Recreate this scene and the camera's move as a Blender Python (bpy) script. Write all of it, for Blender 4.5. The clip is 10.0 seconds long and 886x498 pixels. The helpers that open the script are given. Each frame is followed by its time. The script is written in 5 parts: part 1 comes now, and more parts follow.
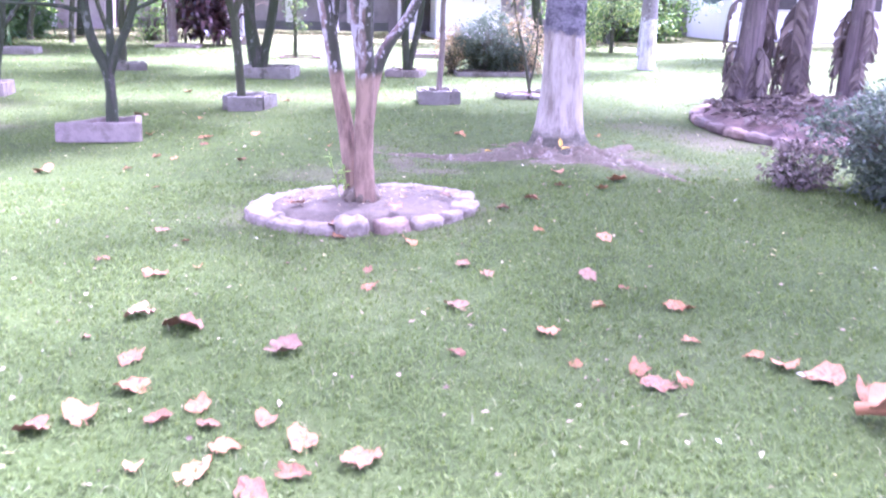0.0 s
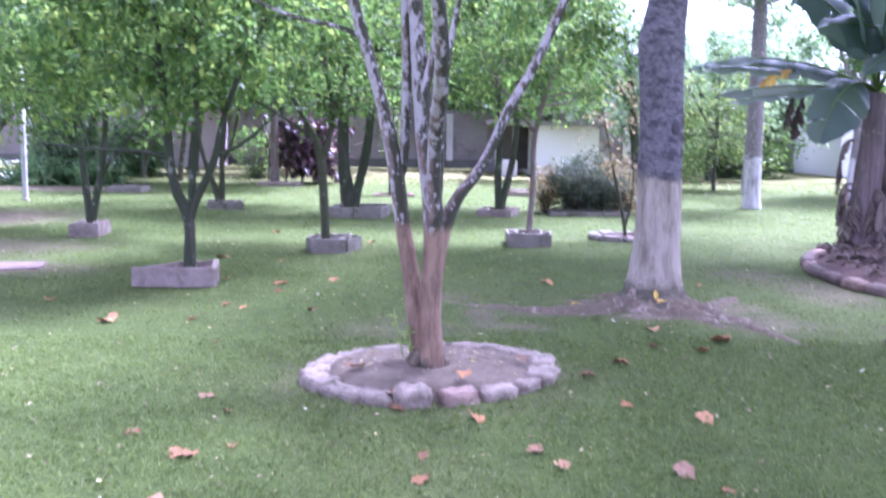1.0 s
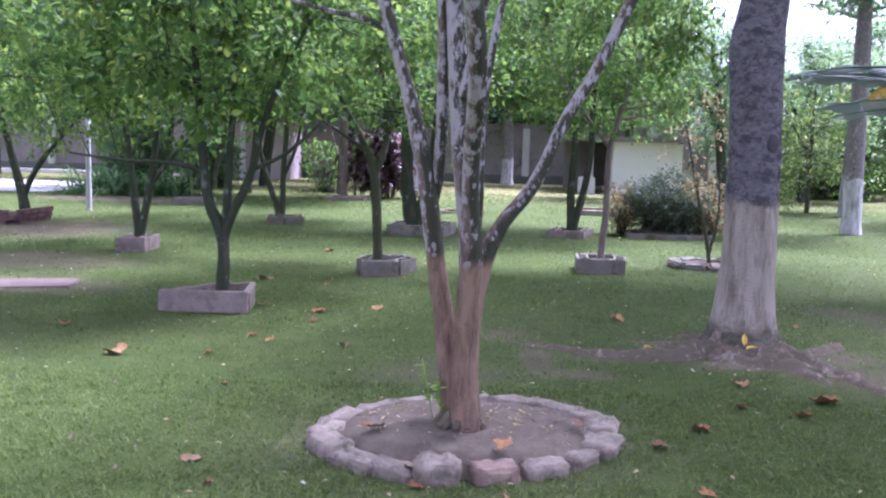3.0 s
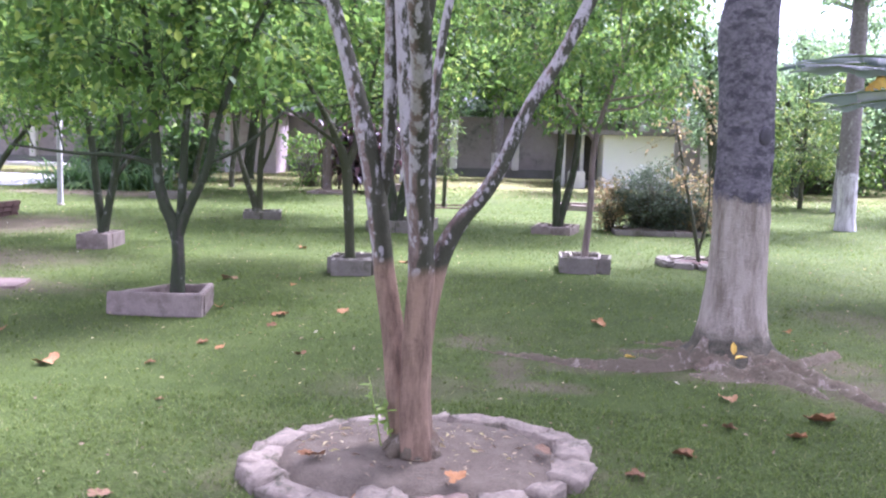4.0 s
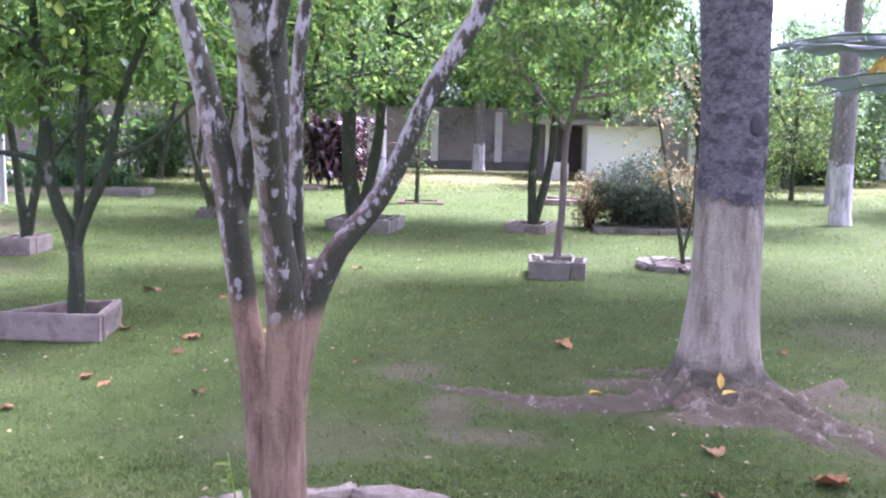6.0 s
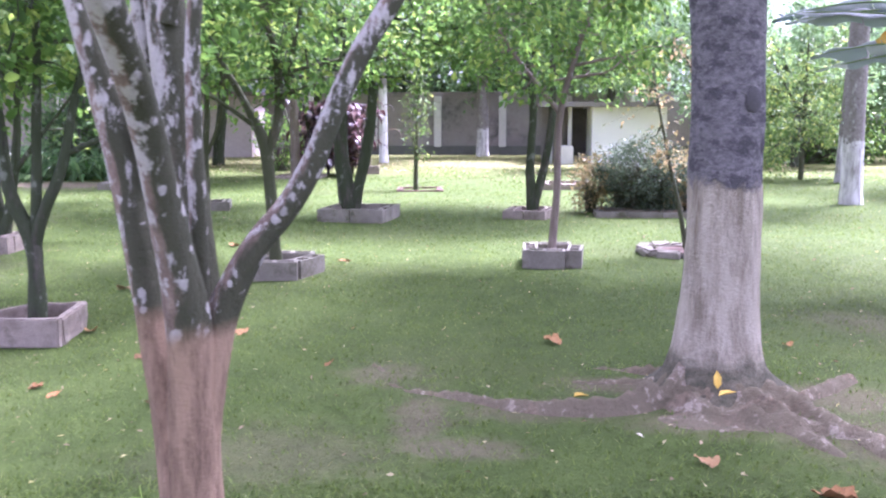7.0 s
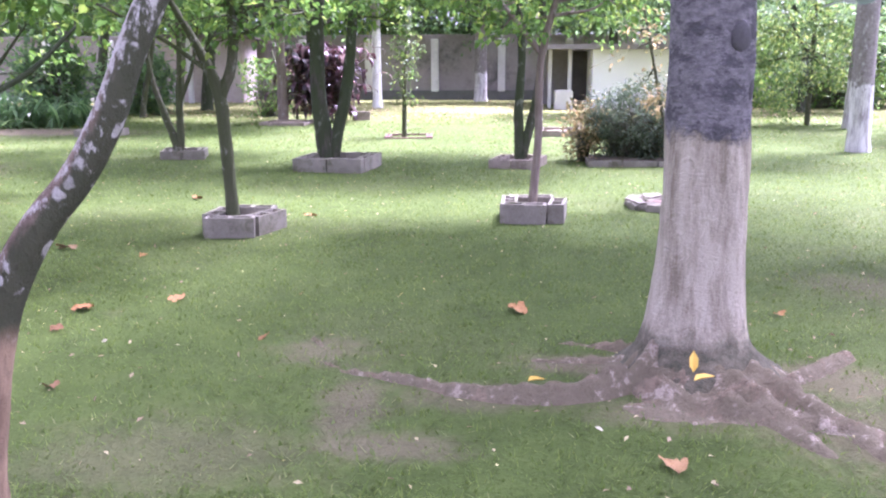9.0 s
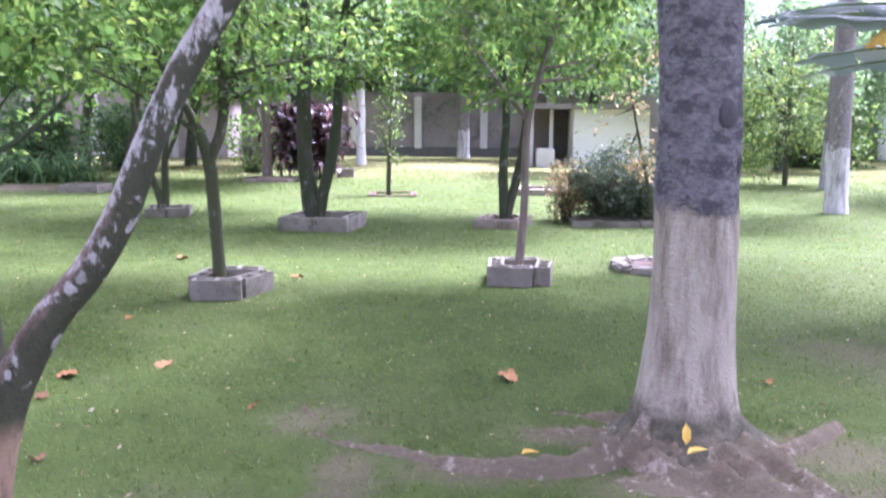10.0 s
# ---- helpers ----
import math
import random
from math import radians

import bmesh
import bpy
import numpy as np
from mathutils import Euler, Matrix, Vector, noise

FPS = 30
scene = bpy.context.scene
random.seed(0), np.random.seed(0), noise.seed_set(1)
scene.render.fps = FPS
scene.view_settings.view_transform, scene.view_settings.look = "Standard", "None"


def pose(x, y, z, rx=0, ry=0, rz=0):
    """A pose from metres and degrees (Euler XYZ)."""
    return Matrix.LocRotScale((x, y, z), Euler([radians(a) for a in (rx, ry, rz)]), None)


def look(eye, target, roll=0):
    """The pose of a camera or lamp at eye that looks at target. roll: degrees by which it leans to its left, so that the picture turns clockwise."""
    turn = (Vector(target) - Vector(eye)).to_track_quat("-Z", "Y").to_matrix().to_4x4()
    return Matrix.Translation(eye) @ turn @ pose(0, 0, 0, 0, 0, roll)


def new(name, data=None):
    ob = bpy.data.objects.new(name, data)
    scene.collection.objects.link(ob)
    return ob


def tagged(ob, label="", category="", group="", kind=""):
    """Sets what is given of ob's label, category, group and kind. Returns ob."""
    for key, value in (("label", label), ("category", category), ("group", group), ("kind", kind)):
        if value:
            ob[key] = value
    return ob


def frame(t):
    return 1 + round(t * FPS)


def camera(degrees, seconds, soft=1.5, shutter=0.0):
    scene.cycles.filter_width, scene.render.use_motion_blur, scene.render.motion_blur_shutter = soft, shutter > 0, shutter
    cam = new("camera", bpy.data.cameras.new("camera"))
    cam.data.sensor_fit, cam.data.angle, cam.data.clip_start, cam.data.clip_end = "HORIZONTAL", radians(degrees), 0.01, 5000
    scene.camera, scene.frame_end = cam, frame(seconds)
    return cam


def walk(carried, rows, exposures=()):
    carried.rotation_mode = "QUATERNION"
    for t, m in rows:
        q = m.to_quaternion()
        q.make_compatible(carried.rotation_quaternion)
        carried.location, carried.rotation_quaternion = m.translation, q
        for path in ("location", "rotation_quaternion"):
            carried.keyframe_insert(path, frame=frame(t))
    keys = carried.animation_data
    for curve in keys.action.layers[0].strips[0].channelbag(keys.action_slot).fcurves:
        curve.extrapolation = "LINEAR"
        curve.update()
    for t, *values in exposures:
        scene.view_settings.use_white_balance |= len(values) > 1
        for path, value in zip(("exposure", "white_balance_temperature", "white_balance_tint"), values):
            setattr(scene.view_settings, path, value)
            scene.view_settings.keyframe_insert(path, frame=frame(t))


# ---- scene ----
cam = camera(54.1, 10.0, soft=2.2, shutter=0.4)
PATH = [
    (0, (0.205, 0.18, 1.326), (0.49, 2.08, 0.768), 1.3),
    (0.5, (0.299, 0.465, 1.366), (0.521, 2.396, 0.894), 1.1),
    (1, (0.42, 0.733, 1.394), (0.477, 2.714, 1.126), 0.8),
    (1.5, (0.533, 0.953, 1.435), (0.541, 2.944, 1.248), 1.3),
    (2, (0.561, 1.196, 1.412), (0.556, 3.186, 1.222), 2.2),
    (2.5, (0.573, 1.408, 1.402), (0.502, 3.395, 1.184), 1.9),
    (2.7, (0.582, 1.487, 1.39), (0.475, 3.471, 1.16), 1.7),
    (3.8, (0.752, 1.945, 1.386), (0.618, 3.926, 1.141), 1.3),
    (4, (0.77, 2.075, 1.381), (0.662, 4.056, 1.129), 1.6),
    (4.5, (0.826, 2.306, 1.376), (0.691, 4.281, 1.091), 1.0),
    (5, (0.961, 2.561, 1.396), (0.756, 4.53, 1.113), 1.5),
    (5.5, (1.021, 2.815, 1.386), (0.873, 4.79, 1.11), 1.8),
    (5.7, (1.026, 2.908, 1.392), (0.947, 4.888, 1.124), 1.5),
    (6.8, (1.186, 3.35, 1.379), (1.066, 5.324, 1.083), 0.1),
    (7, (1.23, 3.41, 1.379), (1.119, 5.383, 1.076), -0.1),
    (7.5, (1.289, 3.63, 1.363), (1.24, 5.604, 1.046), 0.3),
    (8, (1.32, 3.806, 1.379), (1.264, 5.777, 1.046), -0.1),
    (8.5, (1.413, 3.929, 1.372), (1.305, 5.896, 1.024), 0.2),
    (9, (1.487, 3.985, 1.363), (1.364, 5.935, 0.937), -0.2),
    (9.5, (1.469, 3.98, 1.409), (1.39, 5.936, 0.997), -0.3),
    (10, (1.434, 3.978, 1.441), (1.354, 5.953, 1.136), 0.3),
]
EXPOSURES = [(0, 3.6, 4790, 67), (0.5, 3.27, 4810, 65), (1, 2.7, 4750, 53), (1.5, 1.83, 4750, 48), (2, 1.7, 4800, 43), (2.5, 1.78, 4850, 43), (4, 2.5, 5150, 44), (4.5, 2.68, 5100, 47), (5, 2.81, 5050, 47),
             (5.5, 2.43, 5050, 47), (7, 2.8, 5100, 46), (7.5, 2.76, 5100, 46), (8, 2.7, 5150, 43), (8.5, 2.7, 5150, 43), (9, 2.94, 5200, 48), (9.5, 2.94, 5150, 47), (10, 2.72, 5100, 43)]
walk(cam, [(t, look(eye, target, roll)) for t, eye, target, roll in PATH], EXPOSURES)
SKY, SUN = 0.127, 4.2

# ---- world and sun ----
world = bpy.data.worlds.new("sky")
scene.world = world
world.use_nodes = True
wn = world.node_tree.nodes
wl = world.node_tree.links
sky = wn.new("ShaderNodeTexSky")
sky.sky_type = "NISHITA"
sky.sun_disc = False
sky.sun_elevation = radians(62)
sky.sun_rotation = radians(49)
sky.dust_density = 4.0
pale = wn.new("ShaderNodeHueSaturation")
pale.inputs["Saturation"].default_value = 0.1
wl.new(sky.outputs[0], pale.inputs["Color"])
wl.new(pale.outputs[0], wn["Background"].inputs[0])
wn["Background"].inputs[1].default_value = SKY

sun = new("sun", bpy.data.lights.new("sun", "SUN"))
sun.data.energy = SUN
sun.data.angle = radians(16)
sun.data.color = (1.0, 0.95, 0.86)
sun.matrix_world = look((4.0, 3.5, 10.0), (0, 0, 0))


# ---- materials ----
class Nodes:
    """A short hand for building node materials."""

    def __init__(self, name):
        self.mat = bpy.data.materials.new(name)
        self.mat.use_nodes = True
        self.n, self.l = self.mat.node_tree.nodes, self.mat.node_tree.links
        self.bsdf = self.n["Principled BSDF"]

    def node(self, kind, props=None, **ins):
        nd = self.n.new(kind)
        for k, v in (props or {}).items():
            setattr(nd, k, v)
        for k, v in ins.items():
            self.put(nd.inputs[k], v)
        return nd

    def put(self, socket, v):
        if hasattr(v, "is_output"):
            self.l.new(v, socket)
        else:
            socket.default_value = v

    def pos(self):
        return self.node("ShaderNodeNewGeometry").outputs["Position"]

    def obj(self):
        return self.node("ShaderNodeTexCoord").outputs["Object"]

    def scaled(self, vec, s):
        nd = self.node("ShaderNodeMapping")
        self.l.new(vec, nd.inputs["Vector"])
        nd.inputs["Scale"].default_value = s
        return nd.outputs[0]

    def noise(self, vec, scale, detail=4, rough=0.6):
        return self.node("ShaderNodeTexNoise", Vector=vec, Scale=scale, Detail=detail, Roughness=rough).outputs["Fac"]

    def ramp(self, fac, stops):
        nd = self.node("ShaderNodeValToRGB", Fac=fac)
        el = nd.color_ramp.elements
        while len(el) < len(stops):
            el.new(0.5)
        for e, (p, c) in zip(el, stops):
            e.position, e.color = p, (*c, 1)
        return nd.outputs["Color"]

    def mix(self, fac, a, b):
        nd = self.n.new("ShaderNodeMix")
        nd.data_type = "RGBA"
        self.put(nd.inputs[0], fac)
        self.put(nd.inputs[6], a if hasattr(a, "is_output") else (*a, 1))
        self.put(nd.inputs[7], b if hasattr(b, "is_output") else (*b, 1))
        return nd.outputs[2]

    def math(self, op, a, b=0.0, c=0.0):
        nd = self.n.new("ShaderNodeMath")
        nd.operation = op
        for s, v in zip(nd.inputs, (a, b, c)):
            self.put(s, v)
        return nd.outputs[0]

    def step(self, v, lo, hi):
        nd = self.node("ShaderNodeMapRange", {"interpolation_type": "SMOOTHSTEP"})
        self.put(nd.inputs["Value"], v)
        nd.inputs["From Min"].default_value, nd.inputs["From Max"].default_value = lo, hi
        return nd.outputs["Result"]

    def z(self, vec):
        nd = self.node("ShaderNodeSeparateXYZ")
        self.l.new(vec, nd.inputs[0])
        return nd.outputs

    def bump(self, height, strength, distance):
        nd = self.node("ShaderNodeBump", Height=height, Strength=strength, Distance=distance)
        self.l.new(nd.outputs[0], self.bsdf.inputs["Normal"])

    def done(self, color, rough=0.8, spec=0.3):
        self.put(self.bsdf.inputs["Base Color"], color if hasattr(color, "is_output") else (*color, 1))
        self.put(self.bsdf.inputs["Roughness"], rough)
        self.bsdf.inputs["Specular IOR Level"].default_value = spec
        return self.mat


def plain_mat(name, dark, light, scale, rough=0.8, relief=0.01, stain=None, fine=9.0):
    """A worn surface: two tones in broad patches, fine grain, optional stains, and relief."""
    m = Nodes(name)
    p = m.pos()
    broad, grain = m.noise(p, scale, 5), m.noise(p, scale * fine, 6, 0.7)
    c = m.ramp(m.math("ADD", m.math("MULTIPLY", broad, 0.6), m.math("MULTIPLY", grain, 0.4)), [(0.33, dark), (0.67, light)])
    if stain:
        c = m.mix(m.step(m.noise(p, scale * 0.7, 7, 0.75), 0.52, 0.66), c, stain)
    m.bump(grain, 0.7, relief)
    return m.done(c, rough)


def leaf_mat(name, stops, through_light=0.35, rough=0.45, spec=0.4):
    """Leaves that vary one by one and let some light through."""
    m = Nodes(name)
    rnd = m.node("ShaderNodeNewGeometry").outputs["Random Per Island"]
    c = m.ramp(rnd, stops)
    c = m.mix(m.math("MULTIPLY", m.noise(m.pos(), 0.8, 2), 0.35), c, stops[0][1])
    m.done(c, rough, spec)
    glow = m.node("ShaderNodeBsdfTranslucent")
    hue = m.node("ShaderNodeHueSaturation", Color=c, Value=1.7, Saturation=1.0, Hue=0.494)
    m.l.new(hue.outputs[0], glow.inputs["Color"])
    mixed = m.node("ShaderNodeMixShader")
    mixed.inputs[0].default_value = through_light
    m.l.new(m.bsdf.outputs[0], mixed.inputs[1])
    m.l.new(glow.outputs[0], mixed.inputs[2])
    m.l.new(mixed.outputs[0], m.n["Material Output"].inputs["Surface"])
    return m.mat


def bark_mat(name, dark, light, lichen, amount=0.5, paint=None, line=1.1, ragged=0.05, grain=(9, 9, 1.6), patches=(9, 9, 5.5), moss=None, foot=None, sided=0.0, spots=0.0, relief=0.014, rise=0.0):
    """Bark in lengthwise ridges with lichen and moss patches; below the line it may be painted, and its foot mossy."""
    m = Nodes(name)
    p = m.pos()
    ridges = m.noise(m.scaled(p, grain), 3.0, 6, 0.7)
    fine = m.noise(p, 60.0, 4, 0.7)
    c = m.ramp(ridges, [(0.3, dark), (0.7, light)])
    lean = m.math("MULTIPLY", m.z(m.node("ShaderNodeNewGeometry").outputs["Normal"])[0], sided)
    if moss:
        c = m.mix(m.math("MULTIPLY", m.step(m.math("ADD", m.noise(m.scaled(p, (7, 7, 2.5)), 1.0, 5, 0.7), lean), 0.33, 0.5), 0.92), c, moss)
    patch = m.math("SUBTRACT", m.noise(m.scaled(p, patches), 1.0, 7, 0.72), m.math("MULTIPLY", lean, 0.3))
    if rise:
        patch = m.math("ADD", patch, m.math("MULTIPLY", m.step(m.z(p)[2], 0.95, 1.6), rise))
    c = m.mix(m.math("MULTIPLY", m.step(patch, 0.62 - 0.16 * amount, 0.70 - 0.14 * amount), 0.85), c, lichen)
    if spots:
        wobble = m.node("ShaderNodeTexNoise", Vector=p, Scale=25.0, Detail=2.0).outputs["Color"]
        bend = m.node("ShaderNodeVectorMath", {"operation": "ADD"})
        m.l.new(m.scaled(p, (1, 1, 0.7)), bend.inputs[0])
        m.l.new(m.scaled(wobble, (0.05, 0.05, 0.05)), bend.inputs[1])
        cell = m.node("ShaderNodeTexVoronoi", Vector=bend.outputs[0], Scale=spots)
        chosen = m.step(m.z(cell.outputs["Color"])[0], 0.58, 0.64)
        c = m.mix(m.math("MULTIPLY", m.math("MULTIPLY", chosen, m.math("SUBTRACT", 1.0, m.step(m.math("ADD", cell.outputs["Distance"], m.math("MULTIPLY", m.noise(p, 90.0, 3, 0.7), 0.3)), 0.4, 0.55))), 0.75), c, lichen)
    c = m.mix(m.math("MULTIPLY", fine, 0.4), c, dark)
    wave = m.math("MULTIPLY", m.math("SUBTRACT", m.noise(p, 7.0, 6, 0.7), 0.5), ragged * 2)
    lifted = m.math("ADD", m.z(p)[2], wave)
    if paint:
        below = m.math("SUBTRACT", 1.0, m.step(lifted, line - 0.03, line + 0.03))
        streak = m.noise(m.scaled(p, (13, 13, 2.6)), 1.0, 7, 0.75)
        coat = m.ramp(streak, [(0.36, paint[0]), (0.58, paint[1])])
        worn = m.step(m.noise(p, 11.0, 7, 0.8), 0.58, 0.72)
        coat = m.mix(m.math("MULTIPLY", worn, 0.6), coat, paint[0])
        c = m.mix(below, c, coat)
    if foot:
        low = m.math("SUBTRACT", 1.0, m.step(lifted, foot[0] - 0.06, foot[0] + 0.05))
        c = m.mix(low, c, m.ramp(m.noise(p, 13.0, 6, 0.75), [(0.35, foot[1]), (0.65, foot[2])]))
    if paint:
        ridges = m.math("MULTIPLY", ridges, m.math("SUBTRACT", 1.0, m.math("MULTIPLY", below, 0.75)))
    m.bump(m.math("ADD", ridges, m.math("MULTIPLY", fine, 0.5)), 0.9, relief)
    return m.done(c, 0.9, 0.2)


BARE = [  # places where the lawn is worn to the soil: x, y, half width, half depth, strength
    (1.45, 7.35, 0.5, 0.17, 0.5), (2.3, 7.25, 0.5, 0.2, 0.5), (2.95, 7.05, 0.5, 0.4, 0.55), (-4.6, 10.9, 1.3, 0.9, 0.6), (0.92, 7.25, 0.15, 0.45, 0.6), (1.08, 6.88, 0.32, 0.15, 0.6),
    (0.35, 6.75, 0.6, 0.35, 0.32), (0.5, 5.6, 0.9, 0.66, 0.5), (4.15, 8.4, 0.5, 0.8, 0.55), (-6.2, 14.2, 1.5, 1.3, 0.8),
    (-7.9, 20.6, 2.6, 1.0, 0.85), (3.8, 9.3, 0.5, 0.35, 0.4), (-3.6, 9.3, 0.9, 0.5, 0.6), (0.65, 7.9, 0.25, 0.25, 0.5), (1.85, 7.75, 0.3, 0.15, 0.7), (2.95, 7.6, 0.4, 0.3, 0.6),
]


def ground_mat():
    m = Nodes("lawn_soil")
    p = m.pos()
    broad, mid, fine = m.noise(p, 0.35, 4), m.noise(p, 3.0, 5, 0.65), m.noise(p, 45.0, 4, 0.7)
    grass = m.ramp(m.math("ADD", m.math("MULTIPLY", mid, 0.55), m.math("MULTIPLY", fine, 0.45)),
                   [(0.3, (0.036, 0.051, 0.012)), (0.5, (0.06, 0.086, 0.018)), (0.7, (0.086, 0.114, 0.026))])
    grass = m.mix(m.math("MULTIPLY", m.step(broad, 0.45, 0.7), 0.5), grass, (0.085, 0.095, 0.035))
    soil = m.ramp(m.math("ADD", m.math("MULTIPLY", mid, 0.5), m.math("MULTIPLY", fine, 0.5)), [(0.3, (0.09, 0.067, 0.045)), (0.7, (0.2, 0.155, 0.108))])
    xyz = m.z(p)
    wob = m.math("MULTIPLY", m.math("SUBTRACT", m.noise(p, 5.5, 7, 0.78), 0.5), 2.4)
    total = None
    for cx, cy, rx, ry, power in BARE:
        dx = m.math("MULTIPLY", m.math("SUBTRACT", xyz[0], cx), 1 / rx)
        dy = m.math("MULTIPLY", m.math("SUBTRACT", xyz[1], cy), 1 / ry)
        d = m.math("SQRT", m.math("ADD", m.math("MULTIPLY", dx, dx), m.math("MULTIPLY", dy, dy)))
        k = m.math("MULTIPLY", m.math("SUBTRACT", 1.0, m.step(m.math("ADD", d, wob), 0.3, 1.35)), power)
        total = k if total is None else m.math("MAXIMUM", total, k)
    patches = m.math("MULTIPLY", m.step(m.noise(p, 1.1, 6, 0.7), 0.6, 0.75), 0.45)
    c = m.mix(m.math("MAXIMUM", total, patches), grass, soil)
    # dry leaf litter in front of the far wall
    far = m.step(m.math("ADD", xyz[1], m.math("MULTIPLY", wob, 3.0)), 21.5, 28.0)
    litter = m.ramp(m.noise(p, 6.0, 5, 0.8), [(0.3, (0.085, 0.115, 0.035)), (0.6, (0.21, 0.195, 0.07))])
    c = m.mix(m.math("MULTIPLY", far, 0.8), c, litter)
    m.bump(m.math("ADD", fine, mid), 1.0, 0.02)
    return m.done(c, 0.95, 0.15)


M_GROUND = ground_mat()
M_GRASS = leaf_mat("grass_blades", [(0.0, (0.068, 0.1, 0.021)), (0.45, (0.087, 0.128, 0.025)), (0.8, (0.126, 0.168, 0.036)), (0.95, (0.15, 0.188, 0.055)), (1.0, (0.22, 0.22, 0.11))], 0.4, 0.6, 0.2)
M_LEAF = leaf_mat("garden_leaf", [(0.0, (0.046, 0.09, 0.022)), (0.45, (0.08, 0.155, 0.03)), (0.8, (0.135, 0.222, 0.04)), (1.0, (0.23, 0.29, 0.055))], 0.55, 0.5, 0.25)
M_LEAF_YELLOW = leaf_mat("yellowing_leaf", [(0.0, (0.05, 0.088, 0.024)), (0.45, (0.085, 0.15, 0.032)), (0.8, (0.155, 0.225, 0.045)), (1.0, (0.28, 0.3, 0.07))], 0.5, 0.4, 0.5)
M_LEAF_DEEP = leaf_mat("deep_leaf", [(0.0, (0.06, 0.11, 0.045)), (0.5, (0.1, 0.185, 0.064)), (0.9, (0.165, 0.265, 0.09)), (1.0, (0.25, 0.34, 0.125))], 0.52, 0.4, 0.5)
# Haze and glare over the far right trees are put into this paler green.
M_LEAF_HAZED = leaf_mat("hazed_far_leaf", [(0.0, (0.1, 0.16, 0.075)), (0.5, (0.16, 0.25, 0.105)), (0.9, (0.24, 0.34, 0.15)), (1.0, (0.34, 0.42, 0.2))], 0.5, 0.45, 0.4)
M_LEAF_DUSK = leaf_mat("dusky_leaf", [(0.0, (0.042, 0.06, 0.036)), (0.5, (0.075, 0.105, 0.058)), (0.9, (0.125, 0.165, 0.085)), (1.0, (0.19, 0.22, 0.12))], 0.4, 0.45, 0.4)
M_LEAF_TAN = leaf_mat("tan_leaf", [(0.0, (0.1, 0.11, 0.045)), (0.4, (0.24, 0.19, 0.08)), (0.8, (0.4, 0.28, 0.13)), (1.0, (0.5, 0.42, 0.2))], 0.4, 0.5, 0.4)
M_BANANA = leaf_mat("banana_leaf", [(0.0, (0.04, 0.068, 0.045)), (0.6, (0.055, 0.09, 0.058)), (1.0, (0.085, 0.12, 0.07))], 0.3, 0.42, 0.4)
# Pale undersides of the level banana leaves, with sky glare put into the colour.
M_BANANA_GLARE = leaf_mat("pale_glare_banana_leaf", [(0.0, (0.12, 0.15, 0.12)), (0.6, (0.17, 0.2, 0.16)), (1.0, (0.24, 0.26, 0.2))], 0.45, 0.35, 0.7)
M_LEAF_GOLD = leaf_mat("golden_leaf", [(0.0, (0.42, 0.26, 0.04)), (1.0, (0.6, 0.42, 0.08))], 0.4)
M_BANANA_DRY = leaf_mat("dry_banana_leaf", [(0.0, (0.075, 0.06, 0.048)), (0.5, (0.15, 0.122, 0.095)), (1.0, (0.27, 0.22, 0.165))], 0.15, 0.85, 0.2)
M_BANANA_DARK = leaf_mat("withered_dark_leaf", [(0.0, (0.035, 0.026, 0.022)), (1.0, (0.09, 0.065, 0.05))], 0.1, 0.85, 0.2)
M_CORDYLINE = leaf_mat("red_strap_leaf", [(0.0, (0.03, 0.016, 0.02)), (0.6, (0.065, 0.026, 0.032)), (0.86, (0.2, 0.10, 0.10)), (1.0, (0.45, 0.28, 0.25))], 0.2, 0.4, 0.6)
M_LITTER = leaf_mat("leaf_litter", [(0.0, (0.16, 0.11, 0.07)), (0.4, (0.32, 0.24, 0.15)), (0.75, (0.45, 0.38, 0.21)), (0.92, (0.5, 0.44, 0.16)), (1.0, (0.6, 0.56, 0.45))], 0.2, 0.8)
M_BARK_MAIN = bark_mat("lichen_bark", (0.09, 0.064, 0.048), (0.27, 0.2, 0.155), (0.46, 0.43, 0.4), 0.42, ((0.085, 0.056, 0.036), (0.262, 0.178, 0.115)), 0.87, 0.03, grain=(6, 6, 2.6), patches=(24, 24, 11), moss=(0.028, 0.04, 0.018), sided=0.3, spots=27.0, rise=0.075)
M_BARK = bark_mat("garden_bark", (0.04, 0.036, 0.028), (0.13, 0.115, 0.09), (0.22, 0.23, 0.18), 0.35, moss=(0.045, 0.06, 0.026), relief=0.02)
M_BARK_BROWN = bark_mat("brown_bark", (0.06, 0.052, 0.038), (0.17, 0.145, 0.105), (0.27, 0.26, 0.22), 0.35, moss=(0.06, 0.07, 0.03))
M_BARK_PALE = bark_mat("pale_brown_bark", (0.11, 0.085, 0.066), (0.28, 0.225, 0.18), (0.34, 0.32, 0.28), 0.35)
M_BARK_BIG = bark_mat("grey_ringed_bark", (0.085, 0.078, 0.082), (0.29, 0.265, 0.26), (0.06, 0.057, 0.06), 0.75, ((0.19, 0.158, 0.112), (0.4, 0.35, 0.268)), 1.05, 0.15, (8, 8, 13), (9, 9, 15), foot=(0.2, (0.045, 0.046, 0.027), (0.15, 0.13, 0.09)), relief=0.03)
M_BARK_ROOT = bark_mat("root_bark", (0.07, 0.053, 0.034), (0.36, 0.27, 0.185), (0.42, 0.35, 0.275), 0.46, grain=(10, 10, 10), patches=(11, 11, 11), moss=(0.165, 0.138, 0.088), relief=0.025)
